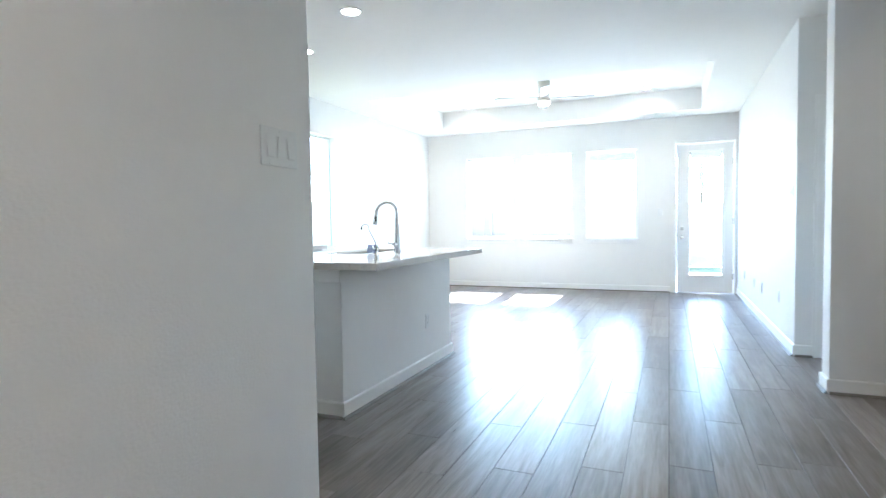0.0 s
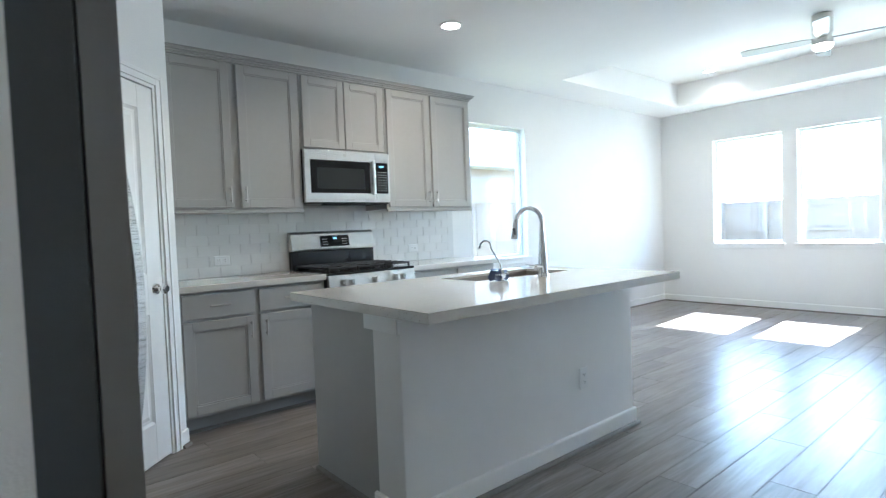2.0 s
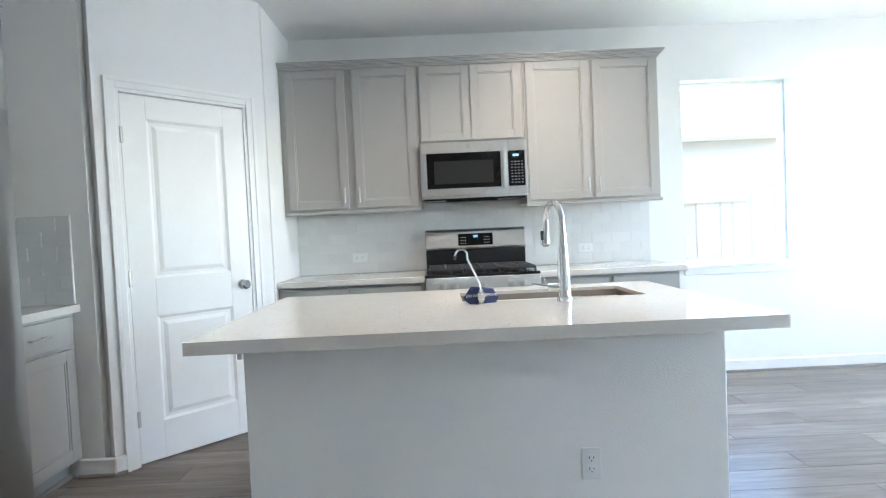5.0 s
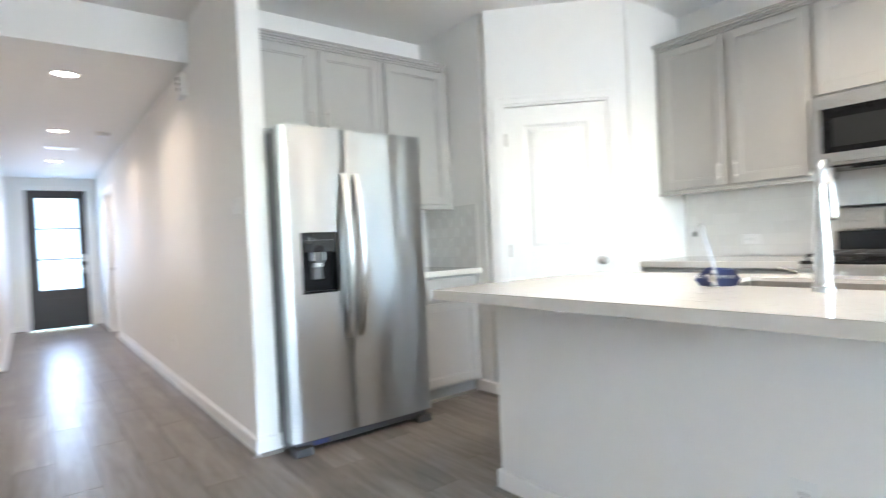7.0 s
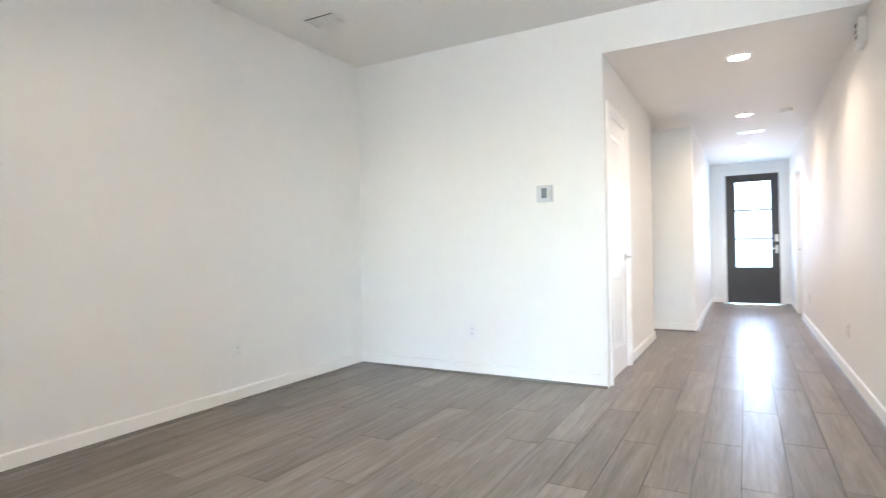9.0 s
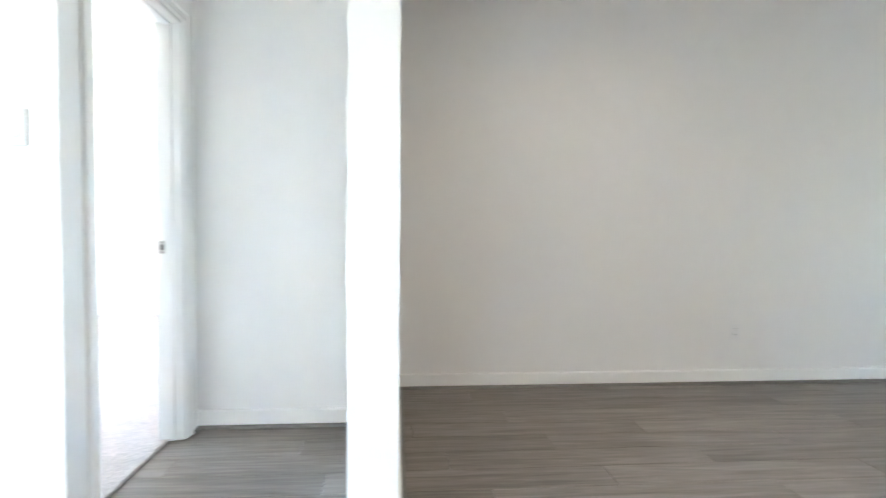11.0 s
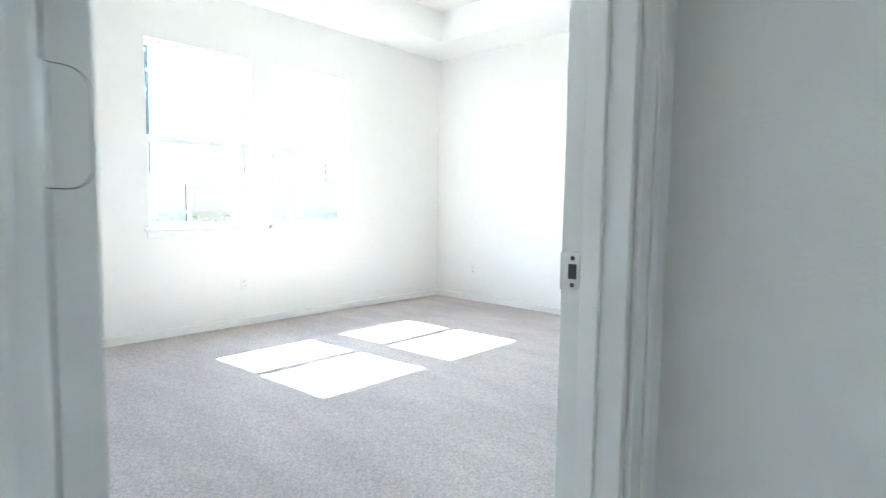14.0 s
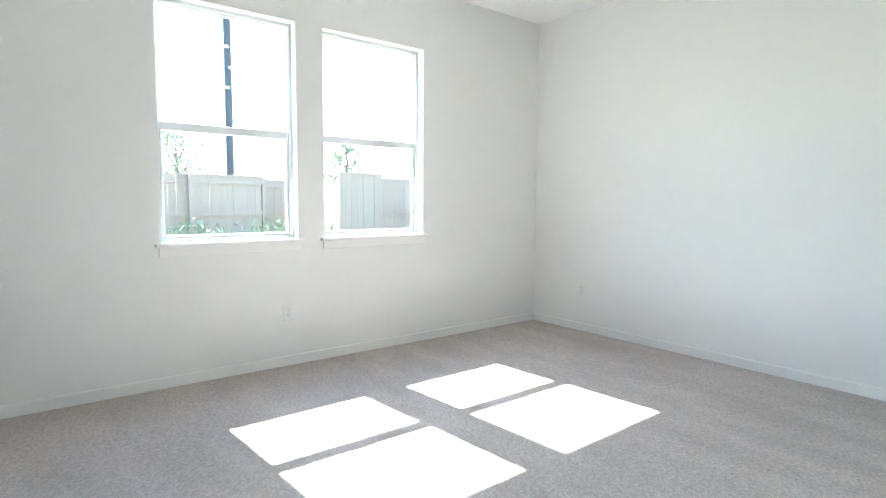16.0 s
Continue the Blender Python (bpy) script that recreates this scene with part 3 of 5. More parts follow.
for z in (0.225, 1.105, 1.835):
    for part, e, out, material in (("hinge_rebate", 0.0, 0.0005, SLOT), ("hinge_leaf", 0.0008, 0.0016, TRIM)):
        bm = bmesh.new()
        rounded_plate(bm, 0.0035 + e, 0.0345, z - 0.0475 + e, z + 0.0475 - e, -out, 0.002, 0.018)
        bmesh.ops.transform(bm, matrix=BD, verts=bm.verts)
        make(part, bm, material, bed_door)
    bm = bmesh.new()
    for dz, dy in ((-0.033, 0.026), (0.0, 0.018), (0.033, 0.026)):
        put_cyl(bm, BD @ Vector((-0.0016, dy, z + dz)), BD @ Vector((-0.0022, dy, z + dz)), 0.0036, seg=12)
    tagged(make("hinge_screws", bm, TRIM, bed_door), "painted screw heads", kind="stuff")
    bm = bmesh.new()
    put_cyl(bm, BD @ Vector((-0.005, 0.040, z - 0.046)), BD @ Vector((-0.005, 0.040, z + 0.046)), 0.0055, seg=14)
    make("hinge_knuckle", bm, TRIM, bed_door)


# ---- windows ----
def window(name, m, w, z0, z1, hung, label):
    """A vinyl window in a wall's own axes: x 0..w, y 0 at the room's face, +y outwards."""
    at = m @ Vector((w / 2, 0.08, z0))
    ob = thing(name, at.x, at.y, at.z, label, "window", kind="structure")
    f, y0, y1 = 0.022, 0.075, 0.135
    rows = [(0, f, y0, y1, z0, z1), (w - f, w, y0, y1, z0, z1), (f, w - f, y0, y1, z0, z0 + f), (f, w - f, y0, y1, z1 - f, z1)]
    # stepped inner bead
    g = f + 0.008
    rows += [(f, g, y0 + 0.018, y1, z0 + f, z1 - f), (w - g, w - f, y0 + 0.018, y1, z0 + f, z1 - f), (g, w - g, y0 + 0.018, y1, z0 + f, z0 + g), (g, w - g, y0 + 0.018, y1, z1 - g, z1 - f)]
    mid = (z0 + z1) / 2 - 0.02
    blocks("frame", rows, VINYL, ob, 0.003, m)
    if hung:
        blocks("meeting_rail", [(g, w - g, y0 + 0.005, y1 - 0.01, mid - 0.024, mid + 0.024), (w / 2 - 0.03, w / 2 + 0.03, y0 - 0.006, y0 + 0.005, mid + 0.004, mid + 0.018)], VINYL, ob, 0.003, m)
        s = 0.012
        blocks("lower_sash", [(g, g + s, y0 + 0.01, y1 - 0.02, z0 + g, mid - 0.024), (w - g - s, w - g, y0 + 0.01, y1 - 0.02, z0 + g, mid - 0.024), (g + s, w - g - s, y0 + 0.01, y1 - 0.02, z0 + g, z0 + g + s)], VINYL, ob, 0.002, m)
        panes = [(g, w - g, y0 + 0.036, y0 + 0.04, z0 + g, mid), (g, w - g, y0 + 0.046, y0 + 0.05, mid, z1 - g)]
    else:
        panes = [(g, w - g, y0 + 0.036, y0 + 0.04, z0 + g, z1 - g)]
    for p in panes:
        pane = blocks("pane", [p], GLASS, ob, 0, m)
        pane.visible_shadow = False
    blocks("sill", [(-0.035, w + 0.035, -0.035, 0.0, z0 - 0.022, z0), (0.001, w - 0.001, 0.0, y0, z0 - 0.012, z0 + 0.004)], TRIM, ob, 0.004, m)
    blocks("apron", [(-0.015, w + 0.015, -0.014, -0.001, z0 - 0.078, z0 - 0.022)], TRIM, ob, 0.004, m)
    return ob


def sky_lamp(m, w, z0, z1, radiance, color=(0.94, 1.0, 1.03)):
    """Added area lamp facing the room, boosting one opening's skylight; at windows just outside the glass."""
    lamp = new("window_skylight", bpy.data.lights.new("window_skylight", "AREA"))
    lamp.data.shape, lamp.data.size, lamp.data.size_y = "RECTANGLE", w - 0.08, z1 - z0 - 0.08
    lamp.data.energy, lamp.data.color = radiance * math.pi * (w - 0.08) * (z1 - z0 - 0.08), color
    lamp.data.spread = radians(108)
    eye = m @ Vector((w / 2, 0.15, (z0 + z1) / 2))
    lamp.matrix_world = look(tuple(eye), tuple(m @ Vector((w / 2, -1.0, (z0 + z1) / 2))))


for a, b in LIV:
    sky_lamp(Matrix.Translation((a, NY, 0)), b - a, *WIN_Z, SKY_LIV)
sky_lamp(Matrix.Translation((WX, 6.12, 0)) @ Matrix.Rotation(radians(90), 4, "Z"), 0.86, 0.86, 2.30, SKY_KIT)
for a, b in BED:
    sky_lamp(Matrix.Translation((a, NY, 0)), b - a, *WIN_Z, SKY_BED)
for i, (a, b) in enumerate(LIV):
    window("window_%d" % (i + 1), Matrix.Translation((a, NY, 0)), b - a, *WIN_Z, False, "white vinyl fixed window with sill, looking on the yard")
for i, (a, b) in enumerate(BED):
    window("window_%d" % (i + 4), Matrix.Translation((a, NY, 0)), b - a, *WIN_Z, True, "white vinyl single-hung bedroom window with sill and apron")
window("window_6", Matrix.Translation((WX, 6.12, 0)) @ Matrix.Rotation(radians(90), 4, "Z"), 0.86, 0.86, 2.30, False, "white vinyl kitchen window with sill and apron")


# ---- patio door and front door ----
def lite_door(name, m, w, h, gx, gz, bars, material, label, frame_mat):
    """A door with a big glazed opening: x 0..w, y 0 front."""
    at = m @ Vector((w / 2, 0.02, 0))
    ob = thing(name, at.x, at.y, at.z, label, "door", kind="structure")
    t = 0.044
    blocks("leaf", [(0, gx[0], 0, t, 0, h), (gx[1], w, 0, t, 0, h), (gx[0], gx[1], 0, t, 0, gz[0]), (gx[0], gx[1], 0, t, gz[1], h)], material, ob, 0.002, m)
    e = 0.022
    rows = [(gx[0] - 0.004, gx[0] + e, -0.010, 0, gz[0] - 0.004, gz[1] + 0.004), (gx[1] - e, gx[1] + 0.004, -0.010, 0, gz[0] - 0.004, gz[1] + 0.004), (gx[0] + e, gx[1] - e, -0.010, 0, gz[0] - 0.004, gz[0] + e), (gx[0] + e, gx[1] - e, -0.010, 0, gz[1] - e, gz[1] + 0.004)]
    rows += [(gx[0] + e, gx[1] - e, -0.006, 0.012, z - 0.012, z + 0.012) for z in bars]
    blocks("glazing_bead", rows, material, ob, 0.003, m)
    pane = blocks("pane", [(gx[0], gx[1], 0.018, 0.022, gz[0], gz[1])], FROSTED if bars else GLASS, ob, 0, m)
    pane.visible_shadow = bool(bars)
    return ob


PM = Matrix.Translation((0.505, NY + 0.06, 0.012))
patio = lite_door("door_1", PM, 0.78, 2.29, (0.155, 0.655), (0.24, 2.19), (), TRIM, "white full-lite patio door, closed, with nickel lock", TRIM)
jamb("trim_patio_jamb", Matrix.Translation((0, NY, 0)), 0.47, 1.32, 2.34, 0.16, 0.105)
casing("trim_patio", Matrix.Translation((0, NY, 0)), 0.487, 1.303, 2.325, 0.035)
knob(patio, PM, 0.072, 0.86)
bm = bmesh.new()
put_cyl(bm, PM @ Vector((0.072, 0, 0.99)), PM @ Vector((0.072, -0.014, 0.99)), 0.030, 0.027, 24)
put_box(bm, 0.066, 0.078, -0.030, -0.014, 0.975, 1.005, m=PM)
make("deadbolt", bm, NICKEL, patio, bevel=0.002)
for z in (0.25, 1.1, 2.0):
    hinge(patio, PM, 0.783, z)
tagged(blocks("door_sill", [(0.488, 1.302, NY + 0.03, NY + 0.16, 0.0, 0.010)], NICKEL, bevel=0.003), "metal threshold under the patio door", "threshold", kind="structure")
# raised shade at the head of the patio door
blocks("blind_head", [(0.19, 0.62, -0.016, -0.002, 2.07, 2.165)], VINYL, patio, 0.003, PM)

FM = Matrix.Translation((0.275, FDY - 0.05, 0.012)) @ Matrix.Rotation(math.pi, 4, "Z")
# Bluish lamp added on the room side of the frosted glass to light the hall.
sky_lamp(FM @ Matrix.Translation((0.14, -0.17, 0)), 0.55, 0.62, 2.11, 0.085, (0.78, 0.88, 1.16))
front = lite_door("door_2", FM, 0.805, 2.235, (0.125, 0.705), (0.60, 2.125), (1.115, 1.61), DARKDOOR, "dark brown front door with three glass lites", TRIM)
blocks("panel", [(0.16, 0.64, -0.006, 0, 0.14, 0.48)], DARKDOOR, front, 0.006, FM)
bm = bmesh.new()
put_box(bm, 0.735, 0.785, -0.02, 0, 1.06, 1.18, m=FM)
put_box(bm, 0.742, 0.778, -0.012, 0, 0.86, 1.00, m=FM)
put_cyl(bm, FM @ Vector((0.76, 0, 0.94)), FM @ Vector((0.76, -0.055, 0.94)), 0.011, seg=12)
put_box(bm, 0.66, 0.77, -0.062, -0.048, 0.93, 0.95, m=FM)
make("lock_set", bm, NICKEL, front, bevel=0.003)
RM = Matrix.Translation((0, FDY, 0)) @ Matrix.Rotation(math.pi, 4, "Z")
casing("trim_front_door", RM, -0.29, 0.545, 2.26, 0.055)
jamb("trim_front_jamb", RM, -0.29, 0.545, 2.26, 0.14, 0.1)

# doors in the hall
HM = Matrix.Translation((HE, 1.075, 0)) @ Matrix.Rotation(radians(-90), 4, "Z")
casing("trim_hall_door", HM, 0.0, 0.715, 2.06, 0.055)
jamb("trim_hall_jamb", HM, 0.0, 0.715, 2.06, 0.12, 0.06)
HDM = HM @ Matrix.Translation((0.02, 0.012, 0.012))
hall_door = panel_door("hall_door", HDM, 0.675, 2.02, "white two-panel hall door, closed, with nickel lever")
lever(hall_door, HDM, 0.61, 0.93, -1)
SM = Matrix.Translation((HW, -4.28, 0)) @ Matrix.Rotation(radians(90), 4, "Z")
casing("trim_store_door", SM, 0.0, 0.83, 2.06, 0.055)
jamb("trim_store_jamb", SM, 0.0, 0.83, 2.06, 0.12, 0.06)
SDM = SM @ Matrix.Translation((0.02, 0.062, 0.012))
store_door = panel_door("store_room_door", SDM, 0.79, 2.02, "white two-panel door, closed, near the front door")
lever(store_door, SDM, 0.06, 0.93, 1)


# ---- cabinets ----
def shaker(name, m, x0, x1, z0, z1, parent, drawer=False):
    """A shaker door or drawer front; x along, front face at y 0, thickness towards +y."""
    bm = bmesh.new()
    t, s = 0.019, 0.055
    if drawer:
        put_box(bm, x0, x1, 0, t, z0, z1, m=m)
    else:
        for r in ((x0, x0 + s, 0, t, z0, z1), (x1 - s, x1, 0, t, z0, z1), (x0 + s, x1 - s, 0, t, z0, z0 + s), (x0 + s, x1 - s, 0, t, z1 - s, z1), (x0 + s, x1 - s, 0.010, t, z0 + s, z1 - s)):
            put_box(bm, *r, m=m)
        e = 0.010
        for r in ((x0 + s, x0 + s + e, 0.005, 0.012, z0 + s, z1 - s), (x1 - s - e, x1 - s, 0.005, 0.012, z0 + s, z1 - s), (x0 + s + e, x1 - s - e, 0.005, 0.012, z0 + s, z0 + s + e), (x0 + s + e, x1 - s - e, 0.005, 0.012, z1 - s - e, z1 - s)):
            put_box(bm, *r, m=m)
    ob = make(name, bm, CAB, parent, bevel=0.0022)
    return ob


def bar_pull(parent, m, x, z, length, upright=True):
    bm = bmesh.new()
    h = length / 2
    if upright:
        put_cyl(bm, m @ Vector((x, -0.030, z - h)), m @ Vector((x, -0.030, z + h)), 0.0055, seg=14)
        for d in (-h * 0.7, h * 0.7):
            put_cyl(bm, m @ Vector((x, 0, z + d)), m @ Vector((x, -0.030, z + d)), 0.0045, seg=10)
    else:
        put_cyl(bm, m @ Vector((x - h, -0.030, z)), m @ Vector((x + h, -0.030, z)), 0.0055, seg=14)
        for d in (-h * 0.7, h * 0.7):
            put_cyl(bm, m @ Vector((x + d, 0, z)), m @ Vector((x + d, -0.030, z)), 0.0045, seg=10)
    return tagged(make("pull", bm, NICKEL, parent, smooth=True), "satin nickel bar pull")


def crown(m, x0, x1, z, deep, parent, ends=True):
    """Stepped crown moulding along the top of the wall cabinets; returns on the right end."""
    rows = []
    for i, (o, a, b) in enumerate(((0.010, 0.0, 0.014), (0.020, 0.014, 0.026), (0.034, 0.026, 0.040), (0.044, 0.040, 0.052))):
        rows.append((x0, x1 + (o if ends else 0), -o, deep, z + a, z + b))
    return blocks("crown_moulding", rows, CAB, parent, 0.002, m)


def upper(m, x0, x1, z0, z1, deep, doors, pulls, label):
    """One wall cabinet with its doors and pulls; m: x along the wall, y 0 the face frame, +y to the wall."""
    at = m @ Vector(((x0 + x1) / 2, deep / 2, z0))
    ob = thing("wall_cabinet", at.x, at.y, at.z, label, "cabinet", "grey wall cabinets")
    blocks("body", [(x0, x1, 0.0, deep, z0, z1)], CAB, ob, 0.002, m)
    for (a, b), p in zip(doors, pulls):
        d = shaker("door", m @ Matrix.Translation((0, -0.020, 0)), a, b, z0 + 0.016, z1 - 0.008, ob)
        bar_pull(ob, m @ Matrix.Translation((0, -0.020, 0)), p, z0 + 0.105, 0.11)
    return ob


# x runs along +y of the room on the kitchen wall
KU = Matrix.Translation((WX + 0.335, 0, 0)) @ Matrix.Rotation(radians(90), 4, "Z")
UZ0, UZ1 = 1.392, 2.395
LAB = "pale grey shaker wall cabinet with closed doors"
c1 = upper(KU, 3.097, 4.079, UZ0, UZ1, 0.333, [(3.139, 3.562), (3.616, 4.056)], [3.537, 3.641], LAB)
c2 = upper(KU, 4.081, 4.831, 1.842, UZ1, 0.333, [(4.096, 4.447), (4.455, 4.812)], [4.42, 4.48], "pale grey shaker cabinet above the microwave")
for ob in [o for o in c2.children if o.name.startswith("pull")]:
    bpy.data.objects.remove(ob)
c3 = upper(KU, 4.833, 5.800, UZ0, UZ1, 0.333, [(4.852, 5.298), (5.326, 5.780)], [5.273, 5.351], LAB)
crown(KU, 3.097, 4.080, UZ1, 0.333, c1, False), crown(KU, 4.080, 4.832, UZ1, 0.333, c2, False), crown(KU, 4.832, 5.800, UZ1, 0.333, c3)
blocks("light_rail", [(3.097, 4.079, -0.012, 0.012, UZ0 - 0.022, UZ0)], CAB, c1, 0.004, KU)
blocks("light_rail", [(4.833, 5.812, -0.012, 0.012, UZ0 - 0.022, UZ0)], CAB, c3, 0.004, KU)
# cabinets round the refrigerator: x runs along -x of the room
FU = Matrix.Translation((0, FW + 0.335, 0)) @ Matrix.Rotation(math.pi, 4, "Z")
f1 = upper(FU, 0.795, 1.735, 1.842, 2.405, 0.333, [(0.815, 1.240), (1.280, 1.716)], [1.21, 1.31], "pale grey shaker cabinet above the refrigerator")
f2 = upper(FU, 1.737, 2.342, 1.385, 2.405, 0.333, [(1.775, 2.285)], [1.80], LAB)
crown(FU, 0.795, 1.736, 2.405, 0.333, f1, False), crown(FU, 1.736, 2.300, 2.405, 0.333, f2, False)
blocks("light_rail", [(1.737, 2.342, -0.012, 0.012, 1.363, 1.385)], CAB, f2, 0.004, FU)


def base_unit(m, x0, x1, deep, cols, label, group="grey base cabinets"):
    """A base cabinet: toe kick, carcass, drawer fronts over doors; cols: (from, to, pull side)."""
    at = m @ Vector(((x0 + x1) / 2, deep / 2, 0))
    ob = thing("base_cabinet", at.x, at.y, 0, label, "cabinet", group)
    blocks("body", [(x0, x1, 0, deep, 0.105, 0.878)], CAB, ob, 0.002, m)
    blocks("toe_kick", [(x0, x1, 0.07, deep, 0, 0.105)], CABDARK, ob, 0, m)
    shoe("y", 0.07, -1, x0, x1, 0.0, ob, m)
    f = m @ Matrix.Translation((0, -0.020, 0))
    for a, b, side in cols:
        shaker("drawer_front", f, a, b, 0.715, 0.862, ob, True)
        bar_pull(ob, f, (a + b) / 2, 0.79, 0.125, False)
        shaker("door", f, a, b, 0.125, 0.695, ob)
        bar_pull(ob, f, a + 0.032 if side < 0 else b - 0.032, 0.61, 0.11)
    return ob


KB = Matrix.Translation((WX + 0.60, 0, 0)) @ Matrix.Rotation(radians(90), 4, "Z")
base_unit(KB, 3.097, 4.080, 0.598, [(3.125, 3.565, 1), (3.600, 4.050, -1)], "grey shaker base cabinet with drawer and doors")
base_unit(KB, 4.852, 5.800, 0.598, [(4.880, 5.310, 1), (5.345, 5.770, -1)], "grey shaker base cabinet with drawer and doors")
FB = Matrix.Translation((0, FW + 0.60, 0)) @ Matrix.Rotation(math.pi, 4, "Z")
base_unit(FB, 1.740, 2.342, 0.598, [(1.775, 2.300, -1)], "grey shaker base cabinet beside the refrigerator")


def worktop(label, rows):
    return tagged(blocks("worktop", rows, QUARTZ, bevel=0.003), label, "countertop", "quartz countertops")


worktop("white speckled quartz counter on base cabinets", [(WX, WX + 0.64, 3.097, 4.080, 0.88, 0.92)])
worktop("white speckled quartz counter on base cabinets", [(WX, WX + 0.64, 4.852, 5.838, 0.88, 0.92)])
worktop("white speckled quartz counter beside the refrigerator", [(-2.344, -1.738, FW, FW + 0.64, 0.88, 0.92)])

# ---- island ----
isl = thing("kitchen_island", -1.77, 4.3, 0, "white kitchen island with textured half wall and cabinets", "island")
blocks("half_wall", [(-1.56, -1.362, 3.478, 5.168, 0, 0.878)], PAINT, isl, 0.006)
blocks("cabinet_body", [(-2.16, -1.562, 3.512, 5.138, 0.105, 0.878)], CAB, isl, 0.003)
blocks("toe_kick", [(-2.09, -1.562, 3.513, 5.137, 0, 0.105)], CABDARK, isl)
for a, b in ((3.502, 3.5115), (5.1385, 5.148)):
    blocks("end_panel", [(-2.165, -1.575, a, b, 0.0, 0.878)], CAB, isl, 0.002)
g = 0.014
bm = bmesh.new()
sweep(bm, "x", -1.362, 1, 3.478 - g, 5.168 + g, board_profile(0.014)), sweep(bm, "y", 3.478, -1, -1.575, -1.362, board_profile(0.014)), sweep(bm, "y", 5.168, 1, -1.575, -1.362, board_profile(0.014))
make("skirting", bm, TRIM, isl)
shoe("x", -1.362, 1, 3.478 - g - 0.0175, 5.168 + g + 0.0175, g, isl), shoe("y", 3.478, -1, -1.575, -1.3625, g, isl), shoe("y", 5.168, 1, -1.575, -1.3625, g, isl)
shoe("y", 3.502, -1, -2.165, -1.576, 0.0, isl)
blocks("cap_block", [(-1.600, -1.362 + 0.006, 3.460, 3.478, 0.80, 0.879)], TRIM, isl, 0.003)
IM = Matrix.Translation((-2.162, 0, 0)) @ Matrix.Rotation(radians(-90), 4, "Z")
for a, b in ((-4.22, -3.53), (-4.65, -4.24), (-5.13, -4.67)):
    shaker("door", IM @ Matrix.Translation((0, -0.020, 0)), a, b, 0.125, 0.86, isl)
SX0, SX1, SY0, SY1 = -2.04, -1.685, 4.265, 5.015
TX0, TX1, TY0, TY1 = -2.192, -1.080, 3.405, 5.214
itop = worktop("white speckled quartz island top with sink cut-out", [(TX0, SX0, TY0, TY1, 0.88, 0.92), (SX1, TX1, TY0, TY1, 0.88, 0.92), (SX0, SX1, TY0, SY0, 0.88, 0.92), (SX0, SX1, SY1, TY1, 0.88, 0.92)])
itop.modifiers.clear()
bm = bmesh.new()
bm.from_mesh(itop.data)
bmesh.ops.remove_doubles(bm, verts=bm.verts, dist=1e-4)
bm.to_mesh(itop.data)
bm.free()
bm = bmesh.new()
w = 0.012
mid = 4.66
e, zr = 0.004, 0.906
for r in ((SX0 + 0.001, SX0 + e, SY0 + 0.001, SY1 - 0.001, 0.70, zr), (SX1 - e, SX1 - 0.001, SY0 + 0.001, SY1 - 0.001, 0.70, zr), (SX0 + e, SX1 - e, SY0 + 0.001, SY0 + e, 0.70, zr), (SX0 + e, SX1 - e, SY1 - e, SY1 - 0.001, 0.70, zr),
          (SX0 + e, SX1 - e, mid - 0.01, mid + 0.01, 0.70, 0.875), (SX0 - w, SX1 + w, SY0 - w, SY1 + w, 0.69, 0.70), (SX0 - w, SX0, SY0 - w, SY1 + w, 0.70, 0.879), (SX1, SX1 + w, SY0 - w, SY1 + w, 0.70, 0.879)):
    put_box(bm, *r)
for y in ((SY0 + mid) / 2, (SY1 + mid) / 2):
    put_cyl(bm, (-1.86, y, 0.70), (-1.86, y, 0.704), 0.045, seg=24)
tagged(make("sink", bm, SINKSTEEL, bevel=0.0012), "stainless double-bowl undermount sink in the island", "sink")


def arc(cx, cz, r, a0, a1, n):
    return [(cx + r * math.cos(radians(a0 + (a1 - a0) * i / n)), cz + r * math.sin(radians(a0 + (a1 - a0) * i / n))) for i in range(n + 1)]


# tall pull-down faucet; the spout points over the sink
fa = thing("kitchen_faucet", -1.602, 4.662, 0.92, "tall polished chrome pull-down kitchen faucet", "faucet")
SP = Vector((-0.985, -0.17, 0)).normalized()
F0 = Vector((-1.602, 4.662, 0.92))
bm = bmesh.new()
for (ra, za), (rb, zb) in zip([(0.030, 0.0), (0.029, 0.012), (0.0265, 0.016), (0.0245, 0.10), (0.019, 0.20), (0.0145, 0.262)], [(0.029, 0.012), (0.0265, 0.016), (0.0245, 0.10), (0.019, 0.20), (0.0145, 0.262), (0.0135, 0.27)]):
    put_cyl(bm, F0 + Vector((0, 0, za)), F0 + Vector((0, 0, zb)), ra, rb, 28)
make("body", bm, CHROME, fa, smooth=True)
R = 0.085
tube("neck", [F0 + Vector((0, 0, 0.26))] + [F0 + SP * (R + x) + Vector((0, 0, 0.305 + z)) for x, z in arc(0, 0, R, 180, 12, 22)], 0.0125, CHROME, fa)
e0 = F0 + SP * (R + R * math.cos(radians(12))) + Vector((0, 0, 0.305 + R * math.sin(radians(12))))
dn = (SP * 0.16 + Vector((0, 0, -1))).normalized()
bm = bmesh.new()
put_cyl(bm, e0 + dn * -0.004, e0 + dn * 0.035, 0.0135, 0.0155, 24), put_cyl(bm, e0 + dn * 0.036, e0 + dn * 0.10, 0.0155, 0.021, 24), put_cyl(bm, e0 + dn * 0.10, e0 + dn * 0.108, 0.019, 0.017, 24)
make("spray_head", bm, CHROME, fa, smooth=True)
bm = bmesh.new()
